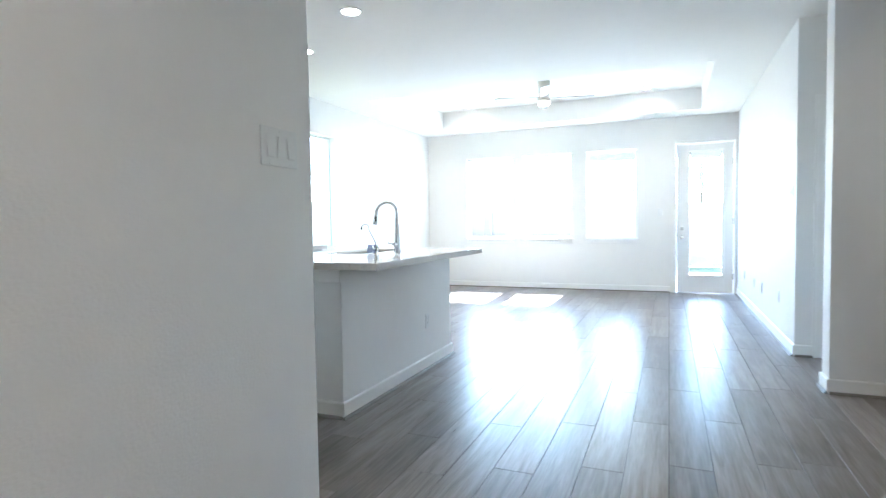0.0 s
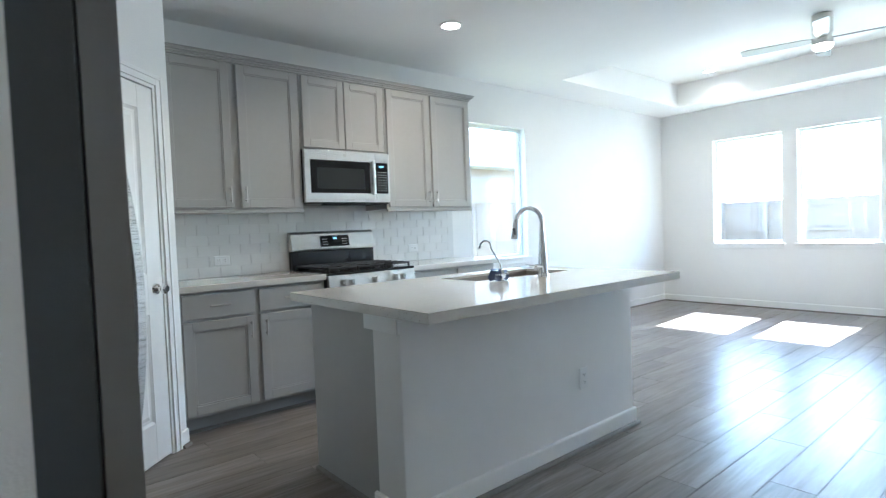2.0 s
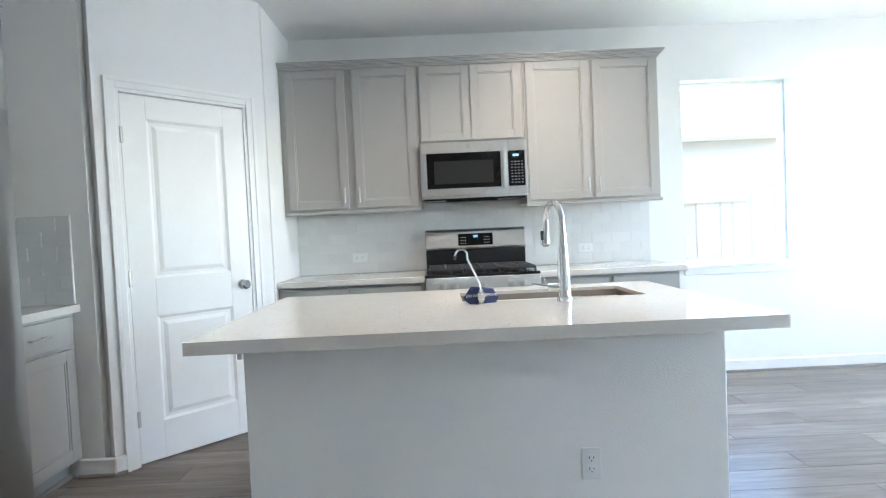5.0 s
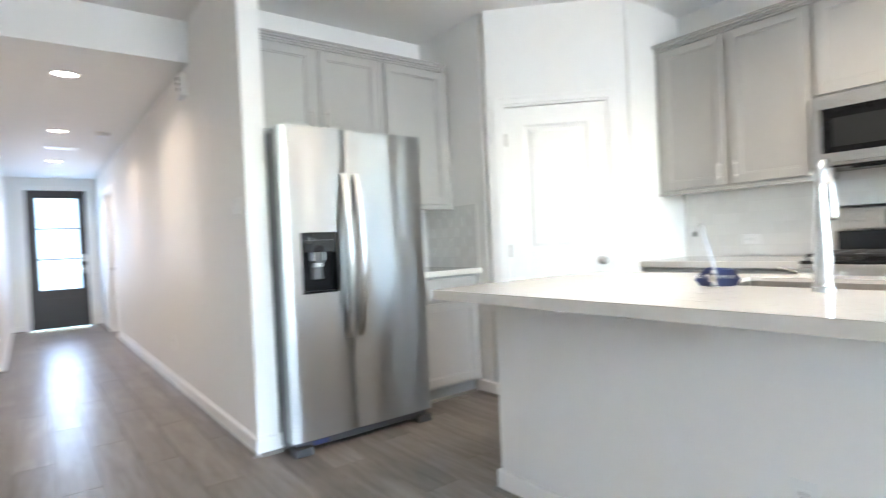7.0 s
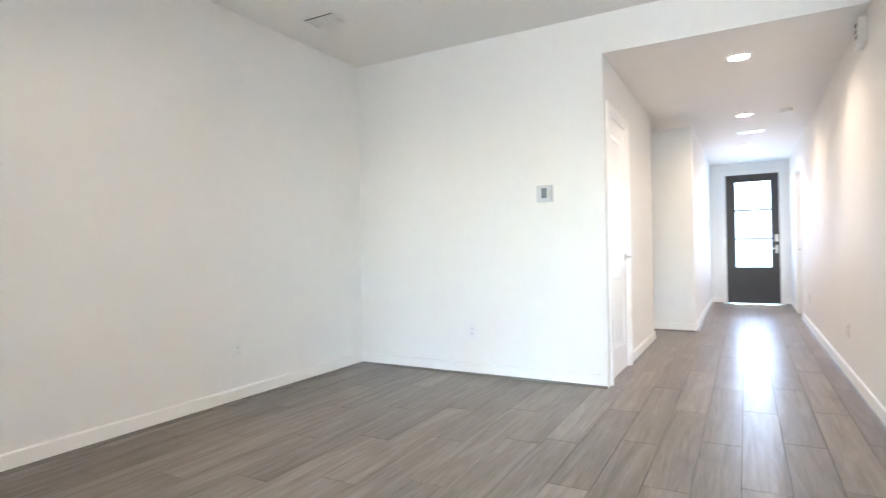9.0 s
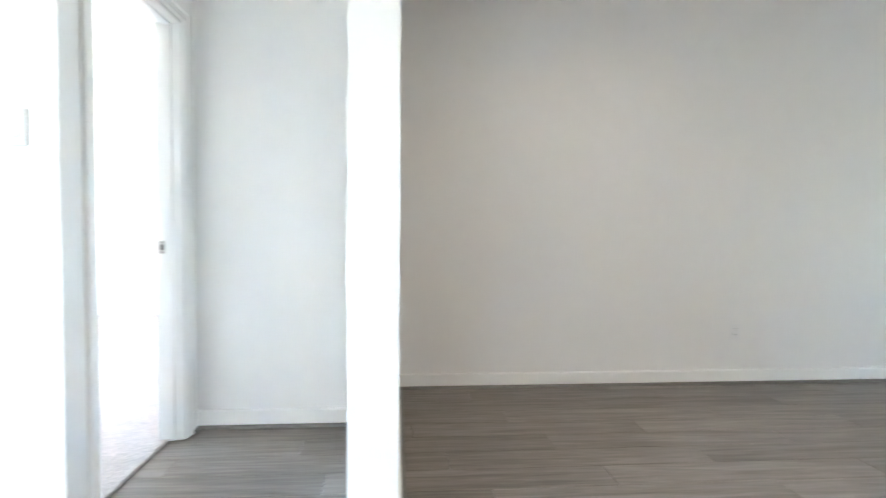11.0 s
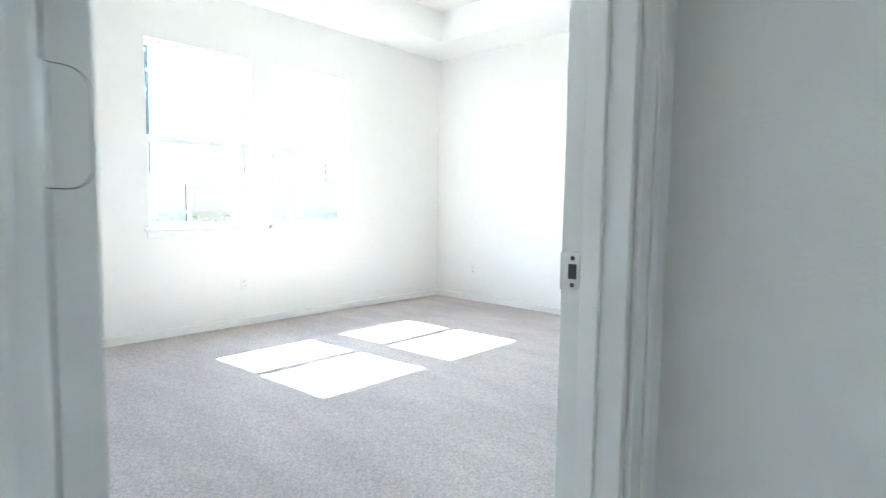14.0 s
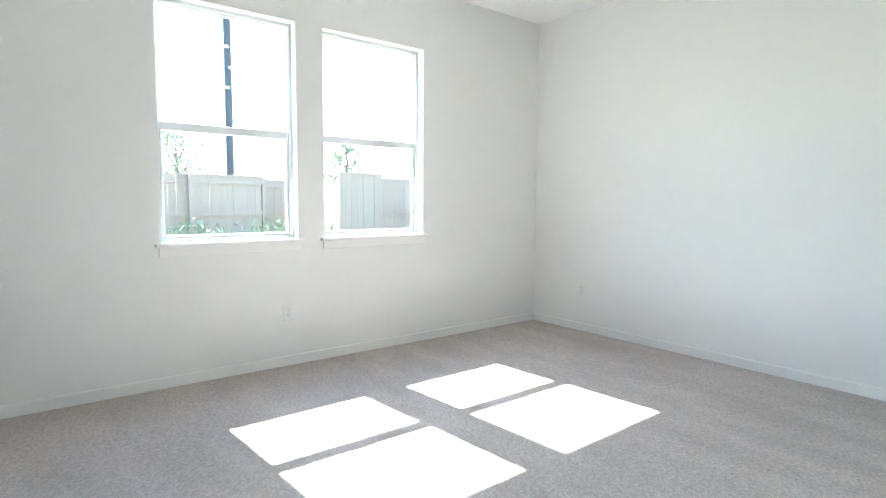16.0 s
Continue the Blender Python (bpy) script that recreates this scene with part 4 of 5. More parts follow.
put_cyl(bm, e0 + dn * 0.108, e0 + dn * 0.111, 0.016, 0.016, 20), put_box(bm, e0.x - 0.006, e0.x + 0.006, e0.y - 0.024, e0.y - 0.016, e0.z - 0.085, e0.z - 0.045)
make("nozzle", bm, SLOT, fa)
bm = bmesh.new()
put_cyl(bm, F0 + Vector((0, 0, 0.052)), F0 + Vector((-0.005, -0.062, 0.056)), 0.017, 0.016, 24)
put_cyl(bm, F0 + Vector((-0.005, -0.058, 0.058)), F0 + Vector((-0.02, -0.125, 0.070)), 0.006, 0.005, 14)
make("lever", bm, CHROME, fa, smooth=True)

# small drinking-water tap with its card
fi = thing("filter_tap", -1.612, 4.334, 0.92, "slim chrome drinking-water tap on the island", "faucet")
P0 = Vector((-1.612, 4.334, 0.92))
bm = bmesh.new()
put_cyl(bm, P0, P0 + Vector((0, 0, 0.006)), 0.024, 0.022, 24), put_cyl(bm, P0 + Vector((0, 0, 0.006)), P0 + Vector((0, 0, 0.06)), 0.012, 0.011, 18)
put_box(bm, P0.x - 0.014, P0.x + 0.014, P0.y - 0.014, P0.y + 0.014, 0.938, 0.968)
put_box(bm, P0.x + 0.012, P0.x + 0.05, P0.y - 0.007, P0.y + 0.007, 0.962, 0.968)
make("body", bm, CHROME, fi, bevel=0.002)
SD = Vector((-0.55, -0.83, 0)).normalized()
pts = [P0 + Vector((0, 0, 0.055)), P0 + SD * 0.004 + Vector((0, 0, 0.085)), P0 + SD * 0.055 + Vector((0, 0, 0.178))]
pts += [P0 + SD * (0.083 + x) + Vector((0, 0, 0.188 + z)) for x, z in arc(0, 0, 0.030, 155, 10, 12)]
tube("spout", pts, 0.0045, CHROME, fi)
end = pts[-1]
bm = bmesh.new()
put_cyl(bm, end, end + Vector((SD.x * 0.003, SD.y * 0.003, -0.016)), 0.0065, 0.006, 14)
make("tip", bm, SLOT, fi, smooth=True)
bm = bmesh.new()
cm = Matrix.Translation((-1.637, 4.33, 0.921)) @ Matrix.Rotation(radians(100), 4, "Z")
hexa = [(-0.065, 0.022), (-0.048, 0.002), (0.060, 0.002), (0.072, 0.022), (0.05, 0.058), (-0.03, 0.066)]
for y0, y1, s in ((-0.024, -0.022, 1.0), (0.022, 0.024, 0.96)):
    v = [[bm.verts.new(cm @ Vector((x * s, y, z))) for x, z in hexa] for y in (y0, y1)]
    bm.faces.new(v[0]), bm.faces.new(v[1])
    for i in range(6):
        bm.faces.new((v[0][i], v[0][(i + 1) % 6], v[1][(i + 1) % 6], v[1][i]))
put_box(bm, -0.03, 0.05, -0.022, 0.022, 0.056, 0.058, m=cm)
card = tagged(make("hang_tag", bm, BLUE, bevel=0.001), "dark blue folded card hung on the small tap", "label card")


def text(name, body, m, size, material, parent=None, depth=0.0004):
    c = bpy.data.curves.new(name, "FONT")
    c.body, c.size, c.extrude, c.align_x, c.align_y = body, size, depth, "CENTER", "CENTER"
    c.materials.append(material)
    tmp = bpy.data.objects.new(name, c)
    me = bpy.data.meshes.new_from_object(tmp)
    bpy.data.objects.remove(tmp)
    ob = new(name, me)
    ob.matrix_basis = m
    if parent is not None:
        ob.parent = parent
        ob.matrix_parent_inverse = base_of(parent).inverted()
    return ob


text("lettering", "DO NOT REMOVE", cm @ Matrix.Translation((0.002, -0.0246, 0.034)) @ Matrix.Rotation(radians(90), 4, "X"), 0.0155, PLASTIC, card)


# ---- refrigerator ----
fx0, fx1, fy = -1.712, -0.806, 2.466
fr = thing("refrigerator", -1.257, 2.05, 0, "stainless side-by-side refrigerator with ice dispenser", "refrigerator")
blocks("body", [(fx0 + 0.004, fx1 - 0.004, FW + 0.03, fy - 0.075, 0.03, 1.765)], FRIDGESIDE, fr, 0.004)
blocks("gasket", [(fx0 + 0.012, fx1 - 0.012, fy - 0.0749, fy - 0.0701, 0.09, 1.76)], SLOT, fr)
split = -1.196


def fridge_door(x0, x1, hole=None):
    bm = bmesh.new()
    n = 10
    zs = (0.075, 1.782)
    # gently bowed front, built as vertical strips
    xs = sorted({x0 + (x1 - x0) * i / n for i in range(n + 1)} | ({hole[0], hole[1]} if hole else set()))
    bow = lambda x: fy - 0.002 + 0.006 * math.sin(math.pi * (x - x0) / (x1 - x0)) ** 0.6 if x0 < x < x1 else fy - 0.006
    for a, b in zip(xs, xs[1:]):
        spans = [zs]
        if hole and a >= hole[0] - 1e-6 and b <= hole[1] + 1e-6:
            spans = [(zs[0], hole[2]), (hole[3], zs[1])]
        for lo, hi in spans:
            v = [bm.verts.new(p) for p in ((a, fy - 0.07, lo), (b, fy - 0.07, lo), (b, bow(b), lo), (a, bow(a), lo), (a, fy - 0.07, hi), (b, fy - 0.07, hi), (b, bow(b), hi), (a, bow(a), hi))]
            for f in ((0, 1, 2, 3), (4, 7, 6, 5), (3, 2, 6, 7), (0, 4, 5, 1), (0, 3, 7, 4), (1, 5, 6, 2)):
                bm.faces.new([v[i] for i in f])
    bmesh.ops.remove_doubles(bm, verts=bm.verts, dist=1e-5)
    inner = [f for f in bm.faces if abs(f.normal.x) > 0.99 and x0 + 0.01 < f.calc_center_median().x < x1 - 0.01 and not (hole and hole[2] < f.calc_center_median().z < hole[3])]
    bmesh.ops.delete(bm, geom=inner, context="FACES_ONLY")
    return make("door", bm, STEEL, fr, smooth=True)


hole = (-1.118, -0.900, 0.868, 1.205)
fridge_door(fx0, split - 0.003), fridge_door(split + 0.003, fx1, hole)
blocks("dispenser", [(hole[0], hole[1], fy - 0.066, fy - 0.058, hole[2], hole[3]), (hole[0], hole[0] + 0.008, fy - 0.058, fy - 0.002, hole[2], hole[3]), (hole[1] - 0.008, hole[1], fy - 0.058, fy - 0.002, hole[2], hole[3]), (hole[0] + 0.008, hole[1] - 0.008, fy - 0.058, fy - 0.002, hole[2], hole[2] + 0.012)], MATTEBLACK, fr, 0.003)
blocks("control_panel", [(hole[0] + 0.008, hole[1] - 0.008, fy - 0.058, fy + 0.001, 1.095, hole[3])], DARKGLASS, fr, 0.004)
bm = bmesh.new()
put_cyl(bm, (-1.005, fy - 0.03, 1.035), (-1.005, fy - 0.03, 1.095), 0.036, 0.040, 24), put_box(bm, -1.035, -0.975, fy - 0.05, fy - 0.035, 0.945, 1.035)
make("paddle", bm, FRIDGESIDE, fr, bevel=0.003)
blocks("ice_chute", [(-1.045, -0.965, fy - 0.05, fy - 0.006, 1.048, 1.096), (-1.03, -0.98, fy - 0.05, fy - 0.012, 1.012, 1.048)], CHUTE, fr, 0.006)
for i in range(4):
    blocks("panel_mark", [(-1.09 + i * 0.045, -1.07 + i * 0.045, fy + 0.001, fy + 0.0016, 1.16, 1.164)], FRIDGESIDE, fr)
for s, x in ((-1, split - 0.045), (1, split + 0.035)):
    bm = bmesh.new()
    N = 26
    prev = None
    rings = []
    for i in range(N + 1):
        u = i / N
        z = 0.61 + (1.525 - 0.61) * u
        y = fy + 0.012 + 0.058 * math.sin(math.pi * u) ** 0.75
        th, wd = 0.012, 0.019
        rings.append([bm.verts.new((x + a * wd, y + b * th, z)) for a, b in ((-1, -0.6), (-0.6, 1), (0.6, 1), (1, -0.6), (0.5, -1), (-0.5, -1))])
    for r0, r1 in zip(rings, rings[1:]):
        for i in range(6):
            bm.faces.new((r0[i], r0[(i + 1) % 6], r1[(i + 1) % 6], r1[i]))
    bm.faces.new(rings[0]), bm.faces.new(rings[-1])
    for z in (0.625, 1.51):
        put_box(bm, x - 0.015, x + 0.015, fy - 0.006, fy + 0.022, z - 0.022, z + 0.022)
    make("handle", bm, STEELH, fr, smooth=True)
blocks("base_grille", [(fx0 + 0.02, fx1 - 0.02, fy - 0.09, fy - 0.03, 0.028, 0.066)], FRIDGESIDE, fr, 0.004)
blocks("foot", [(fx1 - 0.105, fx1 - 0.005, fy - 0.08, fy + 0.012, 0.0, 0.045)], FRIDGESIDE, fr, 0.006)
blocks("foot", [(fx0 + 0.005, fx0 + 0.105, fy - 0.08, fy + 0.012, 0.0, 0.045)], FRIDGESIDE, fr, 0.006)
blocks("blue_tag", [(-1.02, -0.93, fy - 0.029, fy - 0.026, 0.034, 0.06)], BLUE, fr, 0.001)
blocks("badge", [(-1.665, -1.585, fy - 0.004, fy - 0.001, 1.700, 1.708)], CHROME, fr, 0.001)
for a in (fx0 + 0.01, fx1 - 0.09):
    blocks("top_hinge_cover", [(a, a + 0.08, fy - 0.16, fy - 0.04, 1.765, 1.785)], FRIDGESIDE, fr, 0.005)

# ---- range ----
y0, y1 = 4.086, 4.848
rx = WX + 0.66
rg = thing("gas_range", WX + 0.33, 4.467, 0, "stainless gas range with black cooktop and five knobs", "range")
blocks("body", [(WX + 0.02, rx - 0.03, y0, y1, 0.06, 0.905)], FRIDGESIDE, rg, 0.003)
blocks("cooktop", [(WX + 0.055, rx - 0.005, y0 - 0.002, y1 + 0.002, 0.9055, 0.925)], BLACK, rg, 0.006)
bm = bmesh.new()
v = [bm.verts.new(p) for p in ((rx - 0.03, y0, 0.80), (rx + 0.012, y0, 0.80), (rx - 0.006, y0, 0.905), (rx - 0.03, y0, 0.905), (rx - 0.03, y1, 0.80), (rx + 0.012, y1, 0.80), (rx - 0.006, y1, 0.905), (rx - 0.03, y1, 0.905))]
for f in ((0, 1, 2, 3), (7, 6, 5, 4), (1, 5, 6, 2), (0, 4, 5, 1), (3, 2, 6, 7), (0, 3, 7, 4)):
    bm.faces.new([v[i] for i in f])
make("control_front", bm, STEELH, rg, bevel=0.003)
for ky in (4.20, 4.275, 4.467, 4.655, 4.73):
    bm = bmesh.new()
    put_cyl(bm, (rx - 0.004, ky, 0.848), (rx + 0.010, ky, 0.850), 0.027, 0.026, 24), put_cyl(bm, (rx + 0.010, ky, 0.850), (rx + 0.034, ky, 0.854), 0.021, 0.018, 24)
    put_box(bm, rx + 0.030, rx + 0.042, ky - 0.005, ky + 0.005, 0.835, 0.873)
    make("knob", bm, STEELH, rg, bevel=0.0015)
blocks("oven_door", [(rx - 0.03, rx + 0.006, y0 + 0.004, y1 - 0.004, 0.24, 0.79)], STEELH, rg, 0.004)
blocks("oven_glass", [(rx + 0.006, rx + 0.009, y0 + 0.11, y1 - 0.11, 0.34, 0.66)], DARKGLASS, rg, 0.004)
tube("oven_handle", [(rx + 0.05, y0 + 0.05, 0.735), (rx + 0.05, y1 - 0.05, 0.735)], 0.011, STEELH, rg)
blocks("drawer", [(rx - 0.03, rx + 0.004, y0 + 0.004, y1 - 0.004, 0.07, 0.23)], STEELH, rg, 0.004)
bm = bmesh.new()
for p in ((WX + 0.02, WX + 0.075, y0, y1, 0.905, 1.07),):
    put_box(bm, *p)
make("backguard_base", bm, BLACK, rg, bevel=0.004)
bm = bmesh.new()
sec = [(0.02, 1.07), (0.088, 1.07), (0.092, 1.085), (0.070, 1.205), (0.058, 1.222), (0.02, 1.225)]
va = [bm.verts.new((WX + a, y0 - 0.001, z)) for a, z in sec]
vb = [bm.verts.new((WX + a, y1 + 0.001, z)) for a, z in sec]
bm.faces.new(va), bm.faces.new(vb)
for i in range(6):
    bm.faces.new((va[i], va[(i + 1) % 6], vb[(i + 1) % 6], vb[i]))
make("backguard", bm, STEELH, rg, bevel=0.003)
GT = Matrix.Translation((WX + 0.0845, 0, 1.145)) @ Matrix.Rotation(radians(-10.5), 4, "Y")
blocks("clock_panel", [(-0.002, 0.003, 4.335, 4.60, -0.047, 0.045)], DARKGLASS, rg, 0.003, GT)
for i in range(6):
    for j in range(3):
        blocks("key_mark", [(0.003, 0.0036, 4.352 + i * 0.017 + (0.13 if i > 2 else 0), 4.361 + i * 0.017 + (0.13 if i > 2 else 0), -0.032 + j * 0.022, -0.027 + j * 0.022)], NICKEL, rg, 0, GT)
blocks("clock_digits", [(0.003, 0.0036, 4.452 + i * 0.012, 4.460 + i * 0.012, 0.012, 0.03) for i in range(3)], DISPLAY, rg, 0, GT)
# cast-iron grates: three sections of bars over five burners
for s in range(3):
    a, b = y0 + 0.02 + s * 0.243, y0 + 0.02 + s * 0.243 + 0.237
    c, d = WX + 0.10, rx - 0.035
    zt = (0.945, 0.960)
    rows = [(c, d, a, a + 0.014, *zt), (c, d, b - 0.014, b, *zt), (c, c + 0.014, a, b, *zt), (d - 0.014, d, a, b, *zt), (c, d, (a + b) / 2 - 0.006, (a + b) / 2 + 0.006, 0.948, 0.964)]
    for k in range(1, 6):
        x = c + (d - c) * k / 6
        rows.append((x - 0.006, x + 0.006, a, b, 0.948, 0.964))
    rows += [(x, x + 0.014, y, y + 0.014, 0.9255, 0.946) for x in (c, d - 0.014) for y in (a, b - 0.014)]
    blocks("grate", rows, IRON, rg, 0.003)
for bx, by in ((WX + 0.21, 4.22), (WX + 0.48, 4.22), (WX + 0.34, 4.467), (WX + 0.21, 4.71), (WX + 0.48, 4.71)):
    bm = bmesh.new()
    put_cyl(bm, (bx, by, 0.925), (bx, by, 0.935), 0.05, 0.046, 24), put_cyl(bm, (bx, by, 0.935), (bx, by, 0.944), 0.034, 0.032, 24)
    make("burner", bm, IRON, rg, smooth=True)

# ---- microwave over the range ----
mx = WX + 0.385
mw = thing("microwave", WX + 0.2, 4.457, 1.43, "stainless over-the-range microwave with black glass door", "microwave")
my0, my1, mz0, mz1 = 4.076, 4.838, 1.432, 1.842
blocks("body", [(WX + 0.005, mx - 0.03, my0, my1, mz0 + 0.012, mz1)], BLACK, mw, 0.004)
pan = 4.700
dr = [(mx - 0.03, mx, my0 + 0.002, pan, mz0 + 0.085 + 0.245, mz1 - 0.002), (mx - 0.03, mx, my0 + 0.002, pan, mz0 + 0.03, mz0 + 0.085), (mx - 0.03, mx, my0 + 0.002, my0 + 0.05, mz0 + 0.085, mz0 + 0.33), (mx - 0.03, mx, pan - 0.055, pan, mz0 + 0.085, mz0 + 0.33)]
blocks("door", dr, STEELH, mw, 0.002)
blocks("door_glass", [(mx - 0.028, mx + 0.0015, my0 + 0.045, pan - 0.05, mz0 + 0.08, mz0 + 0.335)], DARKGLASS, mw, 0.006)
blocks("window_screen", [(mx + 0.0015, mx + 0.0025, my0 + 0.10, pan - 0.105, mz0 + 0.115, mz0 + 0.275)], mat("dark_mesh_screen", (0.022, 0.023, 0.023), 0.3, var=0.1, scale=60, spec=0.3), mw, 0.004)
blocks("side_frame", [(mx - 0.03, mx, pan + 0.002, my1 - 0.002, mz0 + 0.33, mz1 - 0.002), (mx - 0.03, mx, pan + 0.002, my1 - 0.002, mz0 + 0.03, mz0 + 0.085), (mx - 0.03, mx, my1 - 0.018, my1 - 0.002, mz0 + 0.085, mz0 + 0.33)], STEELH, mw, 0.002)
blocks("key_panel", [(mx - 0.028, mx + 0.001, pan + 0.004, my1 - 0.018, mz0 + 0.082, mz0 + 0.333)], DARKGLASS, mw, 0.003)
blocks("clock_digits", [(mx + 0.001, mx + 0.0015, pan + 0.035 + i * 0.011, pan + 0.043 + i * 0.011, mz0 + 0.292, mz0 + 0.308) for i in range(4)], DISPLAY, mw)
rows = []
for i in range(4):
    for j in range(8):
        rows.append((mx + 0.001, mx + 0.0016, pan + 0.022 + i * 0.024, pan + 0.033 + i * 0.024, mz0 + 0.105 + j * 0.021, mz0 + 0.110 + j * 0.021))
tagged(blocks("key_marks", rows, NICKEL, mw), kind="stuff")
blocks("handle", [(mx + 0.006, mx + 0.03, pan - 0.045, pan - 0.018, mz0 + 0.07, mz0 + 0.345), (mx - 0.004, mx + 0.008, pan - 0.04, pan - 0.022, mz0 + 0.08, mz0 + 0.11), (mx - 0.004, mx + 0.008, pan - 0.04, pan - 0.022, mz0 + 0.305, mz0 + 0.335)], STEELH, mw, 0.007)
bm = bmesh.new()
put_cyl(bm, (mx, 4.42, mz1 - 0.035), (mx + 0.0012, 4.42, mz1 - 0.035), 0.013, seg=24)
make("badge", bm, NICKEL, mw)
blocks("underside", [(WX + 0.03, mx - 0.005, my0 + 0.02, my1 - 0.02, mz0, mz0 + 0.012), (mx - 0.10, mx - 0.02, 4.25, 4.62, mz0 - 0.012, mz0)], BLACK, mw, 0.004)
blocks("lower_lip", [(mx - 0.03, mx - 0.002, my0 + 0.002, my1 - 0.002, mz0 + 0.012, mz0 + 0.028)], STEELH, mw, 0.003)


# ---- plates on the walls ----
def plate(m, label, kind_of, gangs=1, parts=("outlet",)):
    """A wall plate in its own axes: x across, z up, -y out of the wall."""
    at = m.translation
    ob = thing(kind_of, at.x, at.y, at.z, label, kind_of.replace("_", " "))
    w = 0.070 + 0.046 * (gangs - 1)
    blocks("cover", [(-w / 2, w / 2, -0.006, 0, -0.057, 0.057)], PLASTIC, ob, 0.003, m)
    for g in range(gangs):
        x = (g - (gangs - 1) / 2) * 0.046
        if kind_of == "wall_outlet":
            [blocks("socket", [(x - 0.0165, x + 0.0165, -0.0085, -0.006, s - 0.014, s + 0.014)], PLASTIC, ob, 0.004, m) for s in (-0.0195, 0.0195)]
            rows = []
            for s in (-0.0195, 0.0195):
                rows += [(x - 0.0085, x - 0.006, -0.0090, -0.0084, s - 0.002, s + 0.007), (x + 0.006, x + 0.0085, -0.0090, -0.0084, s - 0.002, s + 0.007), (x - 0.002, x + 0.002, -0.0090, -0.0084, s - 0.010, s - 0.006)]
            tagged(blocks("slots", rows, SLOT, ob, 0, m), kind="stuff")
        else:
            blocks("rocker", [(x - 0.0165, x + 0.0165, -0.0075, -0.006, -0.0335, 0.0335)], PLASTIC, ob, 0.001, m)
            tilt = m @ Matrix.Translation((x, -0.0085, 0)) @ Matrix.Rotation(radians(5 if g % 2 else -5), 4, "X")
            blocks("paddle", [(-0.0145, 0.0145, -0.0025, 0.002, -0.031, 0.031)], PLASTIC, ob, 0.001, tilt)
        for z in (-0.0475, 0.0475) if kind_of == "light_switch" else (0,):
            bm = bmesh.new()
            put_cyl(bm, m @ Vector((x, -0.006, z)), m @ Vector((x, -0.0072, z)), 0.0032, seg=12)
            make("screw", bm, PLASTIC, ob)
    return ob


def facing(x, y, z, deg, roll=0):
    """deg 0: the plate looks to -y; 90: to +x; 180: to +y; 270: to -x."""
    return Matrix.Translation((x, y, z)) @ Matrix.Rotation(radians(deg), 4, "Z") @ Matrix.Rotation(radians(roll), 4, "Y")


OL = "white duplex outlet with cover plate on the wall"
plate(facing(-1.362, 4.677, 0.376, 90), "white duplex outlet on the island's half wall", "wall_outlet")
plate(facing(EX, 6.698, 0.405, 270), OL, "wall_outlet")
plate(facing(DX, 2.632, 0.358, 270), OL, "wall_outlet")
plate(facing(1.964, DY, 0.355, 180), OL, "wall_outlet")
plate(facing(3.74, NY, 0.367, 0), OL, "wall_outlet")
plate(facing(BX, 9.49, 0.358, 270), OL, "wall_outlet")
plate(facing(EX, 8.3, 0.37, 270), OL, "wall_outlet")
plate(facing(EX, 7.7, 0.37, 270), OL, "wall_outlet")
plate(facing(EX, 9.2, 0.37, 270), OL, "wall_outlet")
plate(facing(HW, 0.2, 0.37, 90), OL, "wall_outlet")
plate(facing(HW, -2.6, 0.37, 90), OL, "wall_outlet")
plate(facing(WX + 0.0095, 5.33, 1.037, 90, 90), "white outlet set sideways in the tiled backsplash", "wall_outlet")
plate(facing(WX + 0.0095, 3.57, 1.037, 90, 90), "white outlet set sideways in the tiled backsplash", "wall_outlet")
plate(facing(EX, 6.172, 1.358, 270), "white three-gang rocker switch on textured wall", "light_switch", 3)
plate(facing(HW, 2.13, 1.362, 90), "white three-gang rocker switch at the hall's end", "light_switch", 3)
plate(facing(0.26, NY, 1.265, 0), "white switch beside the patio door", "light_switch", 1)
plate(facing(1.0, -1.85, 1.25, 180), "white switch in the side hall", "light_switch", 1)
th = thing("thermostat", 1.324, DY, 1.445, "white thermostat with small grey screen", "thermostat")
# White case coloured grey: the shadow round its border is put into the colour.
blocks("case", [(-0.066, 0.066, -0.008, 0, -0.066, 0.066), (-0.055, 0.055, -0.024, -0.008, -0.055, 0.055)], mat("white_plastic_shaded", (0.60, 0.61, 0.63), 0.35, var=0.02), th, 0.006, facing(1.324, DY, 1.445, 180))
blocks("screen", [(-0.022, 0.022, -0.026, -0.024, -0.034, 0.042)], mat("grey_lcd", (0.16, 0.18, 0.20), 0.3, var=0.05), th, 0.003, facing(1.324, DY, 1.445, 180))
blocks("keys", [(0.028, 0.044, -0.026, -0.024, -0.02, 0.02)], NICKEL, th, 0.002, facing(1.324, DY, 1.445, 180))
ch = thing("door_chime", HW, 1.03, 2.30, "white door chime high on the hall wall", "door chime")
blocks("case", [(HW, HW + 0.045, 0.96, 1.12, 2.24, 2.40)], PLASTIC, ch, 0.005)
for i in range(3):
    blocks("grille", [(HW + 0.045, HW + 0.0465, 1.02, 1.075, 2.285 + i * 0.036, 2.308 + i * 0.036)], SLOT, ch, 0.002)


